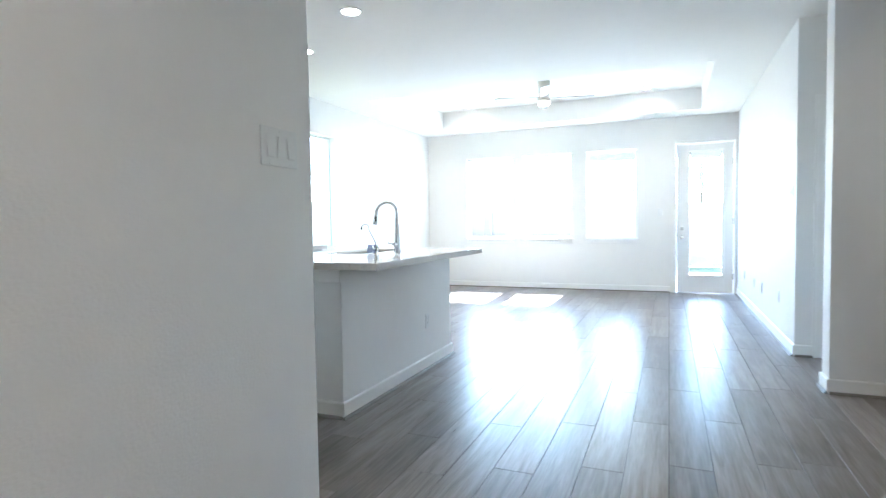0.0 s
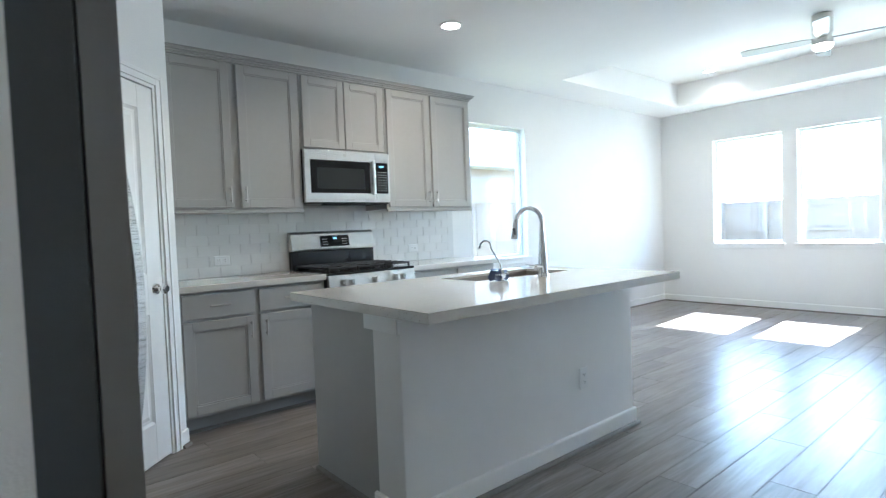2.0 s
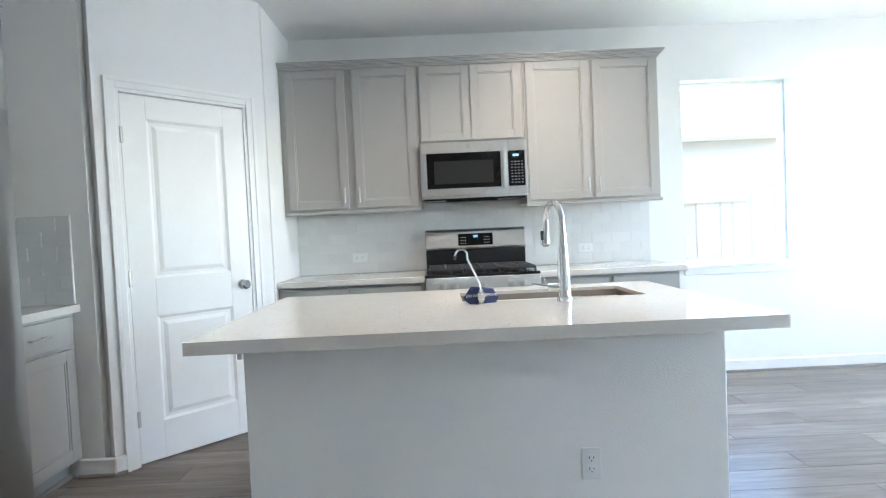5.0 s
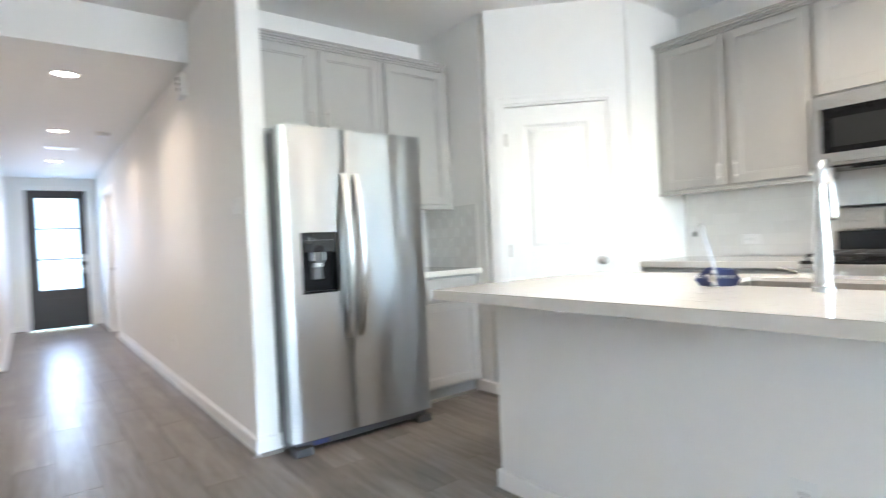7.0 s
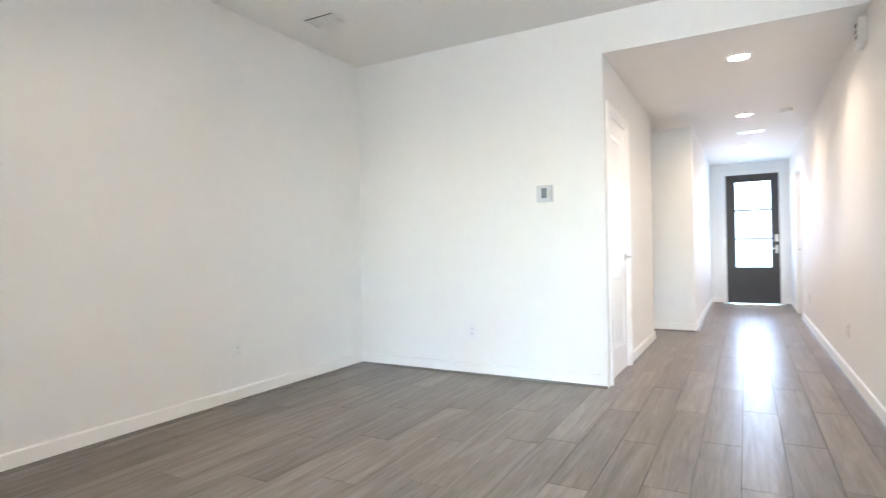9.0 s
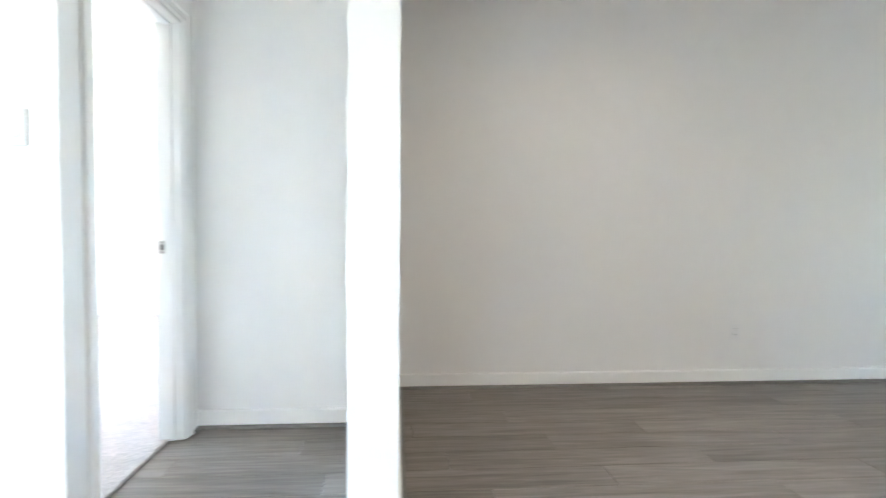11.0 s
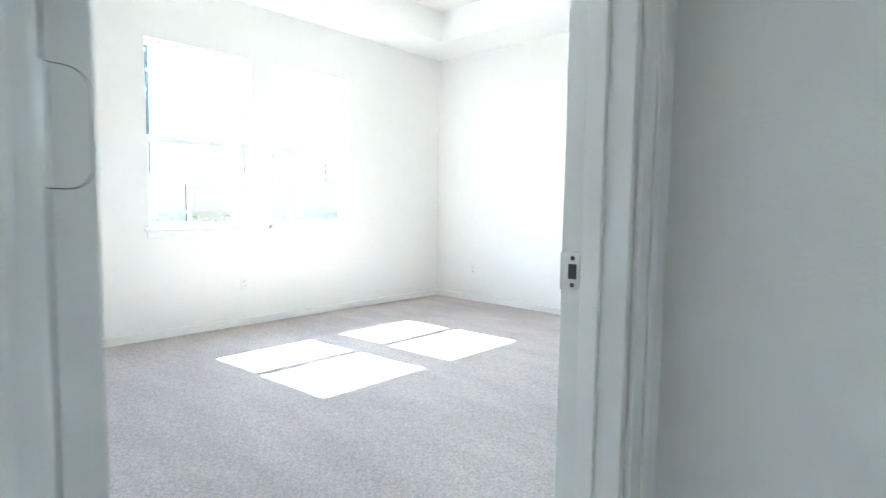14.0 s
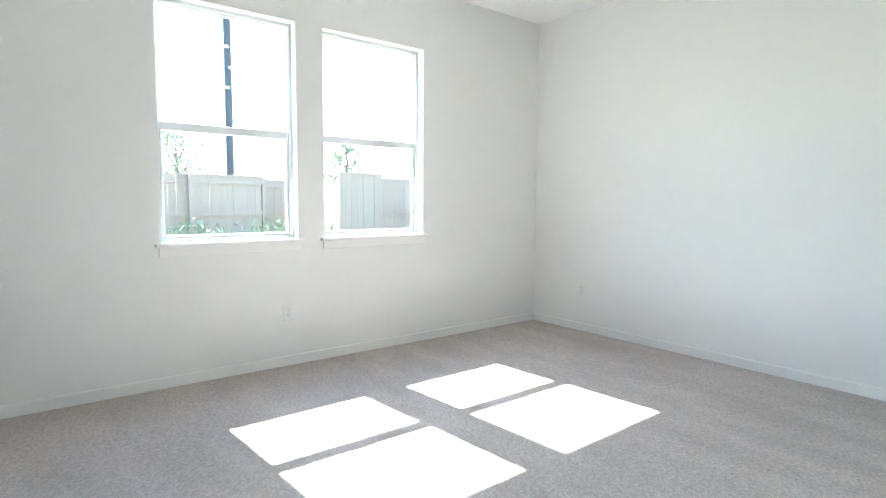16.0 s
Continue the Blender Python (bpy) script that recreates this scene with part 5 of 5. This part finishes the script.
# ---- lamps and vents in the ceilings ----
def downlight(x, y, z, material, power, color):
    ob = thing("recessed_light", x, y, z, "white recessed downlight, lit", "ceiling light", "recessed lights")
    bm = bmesh.new()
    n = 28
    prof = [(0.088, 0.0), (0.090, -0.006), (0.070, -0.009), (0.062, 0.012)]
    rings = [[bm.verts.new((x + r * math.cos(2 * math.pi * i / n), y + r * math.sin(2 * math.pi * i / n), z + h)) for i in range(n)] for r, h in prof]
    for a, b in zip(rings, rings[1:]):
        for i in range(n):
            bm.faces.new((a[i], a[(i + 1) % n], b[(i + 1) % n], b[i]))
    make("trim_ring", bm, TRIM, ob, smooth=True)
    bm = bmesh.new()
    put_cyl(bm, (x, y, z - 0.005), (x, y, z - 0.002), 0.066, seg=28)
    make("lens", bm, material, ob)
    lamp = new("recessed_lamp", bpy.data.lights.new("recessed_lamp", "AREA"))
    lamp.data.shape, lamp.data.size, lamp.data.energy, lamp.data.color, lamp.data.spread = "DISK", 0.12, power, color, radians(145)
    lamp.matrix_world = look((x, y, z - 0.012), (x, y + 0.0001, 0))


WARM = (1.0, 0.77, 0.55)
for x, y in ((-2.69, 5.0), (-1.81, 4.38)):
    downlight(x, y, CZ, LEDW, 0.45, WARM)
for x, y in ((-2.62, 7.35), (-2.62, 9.2), (0.08, 7.35), (0.08, 9.2)):
    downlight(x, y, TZ, LEDW, 0.2, WARM)
for x, y in ((0.005, 0.59), (-0.03, -1.52), (-0.065, -3.64)):
    downlight(x, y, 2.44, LED, 0.25, (1.0, 0.76, 0.57))
downlight(4.95, 8.97, TZ, LEDW, 0.05, WARM)
downlight(1.75, 3.75, CZ, LEDW, 0.15, WARM)


def vent(name, x0, x1, y0, y1, z, label):
    rows = [(x0, x1, y0, y0 + 0.02, z - 0.008, z), (x0, x1, y1 - 0.02, y1, z - 0.008, z), (x0, x0 + 0.02, y0 + 0.02, y1 - 0.02, z - 0.008, z), (x1 - 0.02, x1, y0 + 0.02, y1 - 0.02, z - 0.008, z)]
    ob = thing(name, (x0 + x1) / 2, (y0 + y1) / 2, z, label, "air vent")
    blocks("frame", rows, TRIM, ob, 0.003)
    n = int((y1 - y0 - 0.04) / 0.018)
    blocks("louvres", [(x0 + 0.02, x1 - 0.02, y0 + 0.024 + i * 0.018, y0 + 0.034 + i * 0.018, z - 0.007, z - 0.001) for i in range(n)], TRIM, ob)
    # No hollow here: a thin dark sheet stands in for the shade behind the louvres.
    blocks("duct_shade", [(x0 + 0.02, x1 - 0.02, y0 + 0.02, y1 - 0.02, z - 0.0015, z - 0.0005)], SLOT, ob)


vent("ceiling_vent", 2.50, 2.80, 2.06, 2.28, CZ, "white louvred ceiling air vent over the dining nook")
vent("ceiling_vent", -0.26, 0.06, -2.68, -2.50, 2.44, "white louvred ceiling air vent in the hall")
bm = bmesh.new()
put_cyl(bm, (-0.42, -1.50, 2.44), (-0.42, -1.50, 2.405), 0.065, 0.058, 28)
tagged(make("smoke_detector", bm, PLASTIC, smooth=True), "round white smoke detector on the hall ceiling", "smoke detector")


BLADE = mat("silver_fan_blade", (0.27, 0.27, 0.265), 0.4, 0.3, var=0.03, scale=6)


def ceiling_fan(x, y, z, turn, label):
    """A low-profile brushed-nickel fan with four slim white blades and a light."""
    ob = thing("ceiling_fan", x, y, z, label, "ceiling fan")
    bm = bmesh.new()
    put_cyl(bm, (x, y, z - 0.175), (x, y, z), 0.082, 0.082, 36)
    make("canopy", bm, NICKEL, ob, bevel=0.003)
    bm = bmesh.new()
    put_cyl(bm, (x, y, z - 0.215), (x, y, z - 0.178), 0.072, 0.076, 36), put_cyl(bm, (x, y, z - 0.275), (x, y, z - 0.218), 0.085, 0.085, 36)
    make("motor", bm, NICKEL, ob, bevel=0.004)
    bm = bmesh.new()
    for (ra, za), (rb, zb) in zip([(0.078, 0.275), (0.076, 0.300), (0.060, 0.316)], [(0.076, 0.300), (0.060, 0.316), (0.02, 0.322)]):
        put_cyl(bm, (x, y, z - zb), (x, y, z - za), rb, ra, 32)
    make("light_bowl", bm, LEDW, ob, smooth=True)
    for k in range(4):
        m = Matrix.Translation((x, y, z - 0.222)) @ Matrix.Rotation(radians(turn + 90 * k), 4, "Z") @ Matrix.Rotation(radians(11), 4, "X")
        bm = bmesh.new()
        pts = [(0.07, -0.035), (0.16, -0.055), (0.60, -0.066), (0.655, -0.055), (0.66, 0.045), (0.60, 0.062), (0.16, 0.052), (0.07, 0.035)]
        top = [bm.verts.new(m @ Vector((a, b, 0.004))) for a, b in pts]
        bot = [bm.verts.new(m @ Vector((a, b, -0.004))) for a, b in pts]
        bm.faces.new(top), bm.faces.new(bot)
        for i in range(8):
            bm.faces.new((top[i], top[(i + 1) % 8], bot[(i + 1) % 8], bot[i]))
        make("blade", bm, BLADE, ob, bevel=0.002)
    return ob


ceiling_fan(-1.175, 8.2, TZ, 14, "brushed nickel ceiling fan with white blades and light")
ceiling_fan(3.95, 8.05, TZ, 20, "white-bladed bedroom ceiling fan with nickel motor")


# ---- outside ----
GZ = -0.16
tagged(blocks("ground", [(-300, 300, -300, 300, GZ - 0.3, GZ)], GRASS), "pale dry lawn reaching the horizon", "ground", kind="structure")
tagged(blocks("pavement_patio", [(-1.36, 2.3, NY + 0.16, 13.0, GZ, -0.03)], CONCRETE, bevel=0.01), "grey concrete patio slab behind the house", "patio", kind="structure")
tagged(blocks("house_foundation", [(WX - 0.16, BX + 0.16, FDY - 0.15, NY + 0.16, GZ, -0.105)], CONCRETE), "concrete foundation under the house", "foundation", kind="structure")
pr = thing("patio_roof", 0.47, 11.6, 2.5, "painted patio cover with beam and soffit", "patio cover")
blocks("beam", [(-1.28, 2.25, 12.50, 12.85, 2.40, 2.70)], FASCIA, pr, 0.01)
blocks("soffit", [(-1.30, 2.3, NY + 0.17, 13.05, 2.70, 2.85)], FASCIA, pr, 0.01)


def brick_wall(name, x0, x1, y0, y1, z0, z1, label, category, kind=""):
    """A brick body: mortar core with courses of bricks standing proud, joined."""
    ob = thing(name, (x0 + x1) / 2, (y0 + y1) / 2, z0, label, category, kind=kind)
    blocks("mortar", [(x0 + 0.006, x1 - 0.006, y0 + 0.006, y1 - 0.006, z0, z1)], MORTAR, ob)
    bm = bmesh.new()
    ch, bl, j = 0.076, 0.203, 0.010
    for c in range(int((z1 - z0) / ch)):
        z = z0 + c * ch
        o = bl / 2 if c % 2 else 0
        for lo, hi, fixed in ((x0, x1, "y"), (y0, y1, "x")):
            p = lo - o
            while p < hi:
                a, b = max(lo, p), min(hi, p + bl - j)
                if b - a > 0.03:
                    if fixed == "y":
                        put_box(bm, a, b, y0, y0 + 0.05, z, z + ch - j), put_box(bm, a, b, y1 - 0.05, y1, z, z + ch - j)
                    else:
                        put_box(bm, x0, x0 + 0.05, a + 0.002, b - 0.002, z + 0.001, z + ch - j - 0.001), put_box(bm, x1 - 0.05, x1, a + 0.002, b - 0.002, z + 0.001, z + ch - j - 0.001)
                p += bl
    tagged(make("bricks", bm, BRICK, ob), kind="stuff")
    return ob


brick_wall("patio_column", -1.25, -0.89, 12.48, 12.86, -0.03, 2.40, "pale brick column holding the patio cover", "column")


def fence_run(p0, p1, rails, h, label):
    """Vertical cedar pickets with a cap board; rails on the near face when rails is true."""
    a, b = Vector(p0), Vector(p1)
    d = (b - a).normalized()
    ang = math.atan2(d.y, d.x)
    m = Matrix.Translation((a.x, a.y, GZ)) @ Matrix.Rotation(ang, 4, "Z")
    L = (b - a).length
    ob = thing("fence", (a.x + b.x) / 2, (a.y + b.y) / 2, GZ, label, "fence", "cedar fences")
    bm = bmesh.new()
    x = 0.0
    while x < L:
        t = random.uniform(-0.004, 0.004)
        put_box(bm, x, min(L, x + 0.138), t, t + 0.016, 0.03, h + random.uniform(-0.008, 0.008), m=m)
        x += 0.142
    tagged(make("pickets", bm, FENCE, ob), kind="stuff")
    rows = [(0, L, -0.02, 0.05, h - 0.005, h + 0.03)]
    if rails:
        rows += [(0, L, -0.042, -0.004, z, z + 0.085) for z in (0.25, 0.98, h - 0.14)]
        rows += [(k * 2.4, k * 2.4 + 0.09, -0.13, -0.042, 0, h) for k in range(int(L / 2.4) + 1)]
    blocks("rails", rows, FENCE, ob, 0, m)
    return ob


fence_run((-12, 17.2), (6.15, 17.2), True, 1.72, "weathered cedar privacy fence behind the yard, rails showing")
fence_run((6.15, 17.25), (6.2, 18.6), True, 1.72, "short return of the cedar fence")
fence_run((6.2, 18.5), (7.75, 18.5), True, 1.70, "weathered cedar fence beyond the yard")
fence_run((7.75, 17.0), (8.8, 17.0), False, 1.85, "pale cedar fence panel of upright boards")
fence_run((8.8, 17.6), (30, 17.6), True, 1.78, "weathered cedar fence with rails beyond the yard")
fence_run((-5.75, -8), (-5.75, 7.82), False, 1.57, "cedar fence between the house and its neighbour")
fence_run((-5.75, 7.84), (-5.75, 17.2), False, 1.74, "taller stretch of the cedar fence beside the neighbour")
fence_run((12.0, 17.2), (12.0, -8), False, 1.80, "cedar fence along the yard's far side")

nb = thing("neighbour_house", -9.5, 6.0, GZ, "neighbour's pale brick house with grey shingle roof", "house")
blocks("wall", [(-12.5, -7.55, -6, 11.5, GZ, 2.38)], BRICK, nb)
blocks("fascia", [(-13.0, -7.15, -6.5, 12.0, 2.38, 2.54)], PALEFASCIA, nb, 0.01)
bm = bmesh.new()
v = [bm.verts.new(p) for p in ((-13, -6.5, 2.54), (-7.15, -6.5, 2.54), (-7.15, 12, 2.54), (-13, 12, 2.54), (-10.1, -3.5, 4.6), (-10.1, 9, 4.6))]
for f in ((0, 1, 4), (1, 2, 5, 4), (2, 3, 5), (3, 0, 4, 5), (0, 3, 2, 1)):
    bm.faces.new([v[i] for i in f])
make("roof", bm, SHINGLE, nb)
blocks("window", [(-7.56, -7.50, 6.75, 7.50, 1.81, 2.12)], DARKGLASS, nb)
blocks("window_frame", [(-7.56, -7.48, 6.68, 6.75, 1.74, 2.19), (-7.56, -7.48, 7.50, 7.57, 1.74, 2.19), (-7.56, -7.48, 6.75, 7.50, 1.74, 1.81), (-7.56, -7.48, 6.75, 7.50, 2.12, 2.19)], VINYL, nb, 0.01)

po = thing("utility_pole", 6.73, 21.0, GZ, "tall blue-grey pole with brackets beyond the fence", "pole")
bm = bmesh.new()
put_cyl(bm, (6.73, 21, GZ), (6.73, 21, 9.0), 0.105, 0.085, 20)
make("shaft", bm, POLE, po, smooth=True)
for z, s in ((3.9, -1), (4.4, 1), (4.9, -1)):
    blocks("bracket", [(6.73 + min(0, s * 0.2), 6.73 + max(0, s * 0.2), 20.88, 20.92, z, z + 0.07)], VINYL, po, 0.01)


def leaf_cloud(bm, centre, radius, count, size):
    for _ in range(count):
        d = Vector((random.gauss(0, 1), random.gauss(0, 1), random.gauss(0, 0.8)))
        d = d.normalized() * radius * (0.35 + 0.65 * random.random() ** 0.5)
        c = Vector(centre) + d
        r = Euler((random.uniform(0, 6.28), random.uniform(0, 6.28), random.uniform(0, 6.28))).to_matrix()
        s = size * random.uniform(0.6, 1.3)
        v = [bm.verts.new(c + r @ Vector(p)) for p in ((-s, 0, 0), (0, -s * 0.42, s * 0.1), (s, 0, 0), (0, s * 0.42, s * 0.1))]
        bm.faces.new(v)


def tree(x, y, h, spread, label):
    ob = thing("tree", x, y, GZ, label, "tree", "trees beyond the fence")
    bm = bmesh.new()
    put_cyl(bm, (x, y, GZ), (x + 0.05, y, h * 0.55), 0.10, 0.06, 10)
    tips = []
    for k in range(9):
        a = k * 2.4
        z0 = h * (0.35 + 0.05 * k)
        tip = (x + math.cos(a) * spread * (0.9 - 0.06 * k), y + math.sin(a) * spread * (0.9 - 0.06 * k), z0 + h * 0.22)
        put_cyl(bm, (x + 0.04, y, z0), tip, 0.035, 0.012, 7)
        tips.append(tip)
    put_cyl(bm, (x + 0.05, y, h * 0.55), (x, y, h * 0.95), 0.06, 0.015, 8)
    make("trunk", bm, BARK, ob, smooth=True)
    bm = bmesh.new()
    for t in tips + [(x, y, h * 0.95)]:
        leaf_cloud(bm, t, spread * random.uniform(0.35, 0.6), 95, 0.075)
    tagged(make("foliage", bm, LEAF, ob), kind="stuff")
    return ob


tree(6.1, 24.0, 3.0, 1.1, "small leafy tree beyond the fence")
tree(12.2, 25.0, 3.3, 0.7, "small leafy tree beyond the fence")
tree(-3.6, 26.0, 3.1, 1.3, "small leafy tree beyond the fence")
tree(-1.2, 28.0, 3.4, 1.4, "small leafy tree beyond the fence")
tree(1.55, 25.0, 3.9, 1.0, "small leafy tree beyond the fence")
tree(16.5, 27.0, 3.4, 1.0, "small leafy tree beyond the fence")


def bush(x, y, r, label):
    ob = thing("bush", x, y, GZ, label, "bush", "bushes by the fence")
    bm = bmesh.new()
    for k in range(6):
        put_cyl(bm, (x, y, GZ), (x + r * math.cos(k) * 0.7, y + r * math.sin(k) * 0.7, GZ + r * 1.1), 0.012, 0.005, 6)
    make("stems", bm, BARK, ob)
    bm = bmesh.new()
    for k in range(5):
        leaf_cloud(bm, (x + random.uniform(-0.5, 0.5) * r, y + random.uniform(-0.3, 0.3) * r, GZ + r * random.uniform(0.6, 1.1)), r * 0.55, 90, 0.055)
    tagged(make("leaves", bm, LEAF, ob), kind="stuff")


for x, y, r in ((4.35, 15.9, 0.50), (4.95, 15.6, 0.46), (5.6, 15.4, 0.55), (6.25, 15.5, 0.52), (3.7, 16.2, 0.45)):
    bush(x, y, r * 1.25, "low green leafy bush at the foot of the fence")


# ---- carpet, tiles and planks ----
tagged(blocks("floor_bedroom", [(EX + 0.115, BX, NB, NY, -0.1, 0.004), (1.540, 2.306, NN + 0.075, NB, -0.1, 0.004)], CARPET), "beige-grey cut-pile bedroom carpet", "carpet", kind="structure")


def carpet_edge():
    """The ragged row of tufts where the carpet meets the planks in the doorway."""
    bm = bmesh.new()
    for i in range(170):
        x = 1.547 + 0.757 * i / 169
        y = NN + 0.075 + random.uniform(-0.008, 0.003)
        put_cyl(bm, (x, y + 0.008, 0.001), (x + random.uniform(-0.004, 0.004), y, 0.011), 0.004, 0.002, 5)
    return tagged(make("carpet_edge", bm, CARPET), "frayed carpet edge in the bedroom doorway", "carpet", kind="structure")


carpet_edge()

splash = thing("backsplash", WX, 4.46, 0.92, "white glazed subway tile backsplash above the counter", "backsplash", kind="structure")
blocks("grout", [(WX, WX + 0.005, 3.097, 5.842, 0.9205, 1.388), (WX, WX + 0.005, 4.081, 4.831, 1.388, 1.43)], GROUT, splash)
splash2 = thing("backsplash", -2.05, FW, 0.92, "white glazed subway tile backsplash beside the refrigerator", "backsplash", kind="structure")
blocks("grout", [(-2.34, -1.738, FW, FW + 0.005, 0.9205, 1.363), (-2.345, -2.340, FW + 0.005, 2.262, 0.9205, 1.385)], GROUT, splash2)
TILES = {}


def tile(parent, m, w, h):
    key = (round(w, 3), round(h, 3))
    if key not in TILES:
        bm = bmesh.new()
        vs = put_box(bm, 0, w, -0.009, -0.004, 0, h)
        edges = [e for e in bm.edges if all(abs(v.co.y + 0.009) < 1e-6 for v in e.verts)]
        bmesh.ops.bevel(bm, geom=edges, offset=0.0025, segments=2, affect="EDGES")
        bmesh.ops.recalc_face_normals(bm, faces=bm.faces)
        me = bpy.data.meshes.new("tile")
        bm.to_mesh(me)
        bm.free()
        me.materials.append(TILE)
        TILES[key] = me
    ob = new("tile", TILES[key])
    ob.matrix_basis = m
    ob.parent = parent
    ob.matrix_parent_inverse = base_of(parent).inverted()


def tile_field(parent, m, lo, hi, z0, z1):
    tw, tl, j = 0.0762, 0.1524, 0.0025
    row = 0
    z = z0
    while z < z1 - 0.01:
        h = min(tw - j, z1 - z)
        x = lo - (tl / 2 if row % 2 else 0)
        while x < hi - 0.004:
            a, b = max(lo, x), min(hi, x + tl - j)
            if b - a > 0.012:
                wob = Matrix.Rotation(radians(random.uniform(-0.25, 0.25)), 4, "X") @ Matrix.Rotation(radians(random.uniform(-0.25, 0.25)), 4, "Z")
                tile(parent, m @ Matrix.Translation((a, 0, z)) @ wob, b - a, h)
            x += tl
        z += tw
        row += 1


MK = Matrix.Translation((WX, 0, 0)) @ Matrix.Rotation(radians(90), 4, "Z")
tile_field(splash, MK, 3.100, 5.840, 0.9225, 1.386)
tile_field(splash2, Matrix.Translation((0, FW, 0)) @ Matrix.Rotation(math.pi, 4, "Z"), 1.740, 2.336, 0.9225, 1.36)
tile_field(splash2, Matrix.Translation((-2.345, 0, 0)) @ Matrix.Rotation(radians(90), 4, "Z"), FW + 0.012, 2.262, 0.9225, 1.384)

floor = tagged(blocks("floor", [(WX - 0.02, DX + 0.05, 1.10, NY + 0.05, -0.1, -0.006), (HW - 1.3, 2.15, FDY - 0.1, 1.10, -0.1, -0.006)], SUBFLOOR), "grey-brown wood-look plank floor", "floor", kind="structure")
PW, PL = 0.187, 1.22
PLANKS = {}


def plank_mesh(w, length):
    key = (round(w, 3), round(length, 2))
    if key not in PLANKS:
        bm = bmesh.new()
        put_box(bm, 0.0013, w - 0.0013, 0.0013, length - 0.0013, -0.006, 0.0)
        edges = [e for e in bm.edges if all(v.co.z > -1e-6 for v in e.verts)]
        bmesh.ops.bevel(bm, geom=edges, offset=0.0006, segments=1, affect="EDGES")
        bmesh.ops.recalc_face_normals(bm, faces=bm.faces)
        me = bpy.data.meshes.new("plank")
        bm.to_mesh(me)
        bm.free()
        me.materials.append(PLANK)
        PLANKS[key] = me
    return PLANKS[key]


def span(x):
    """The stretches of floor along y in the strip at x."""
    if x < HW - 0.06:
        return [(FW, NY)]
    if x < HE + 0.05:
        return [(FDY, NY)]
    if x < EX + 0.06:
        return [(-1.85, 0.98), (DY - 0.02, NY)]
    if x < NX + 0.05:
        return [(DY - 0.02, NN + 0.075)]
    return [(DY - 0.02, 4.965)]


rest = bmesh.new()
col, x = 0, WX
while x < DX:
    w = min(PW, DX - x)
    for lo, hi in span(x + w / 2):
        y = lo - ((col * 0.437) % 1.0) * PL
        while y < hi:
            a, b = max(lo, y), min(hi, y + PL)
            if b - a > 0.03:
                if b < 0.4 or (x > -3.0 and x < -2.4 and b < 2.4) or (x < -3.1 and b < 6):
                    put_box(rest, x + 0.0012, x + w - 0.0012, a + 0.0012, b - 0.0012, -0.006, 0.0)
                else:
                    ob = new("plank", plank_mesh(w, b - a))
                    ob.location = (x, a, 0)
                    ob.parent = floor
            y += PL
    x += PW
    col += 1
tagged(make("far_planks", rest, PLANK, floor), kind="stuff")
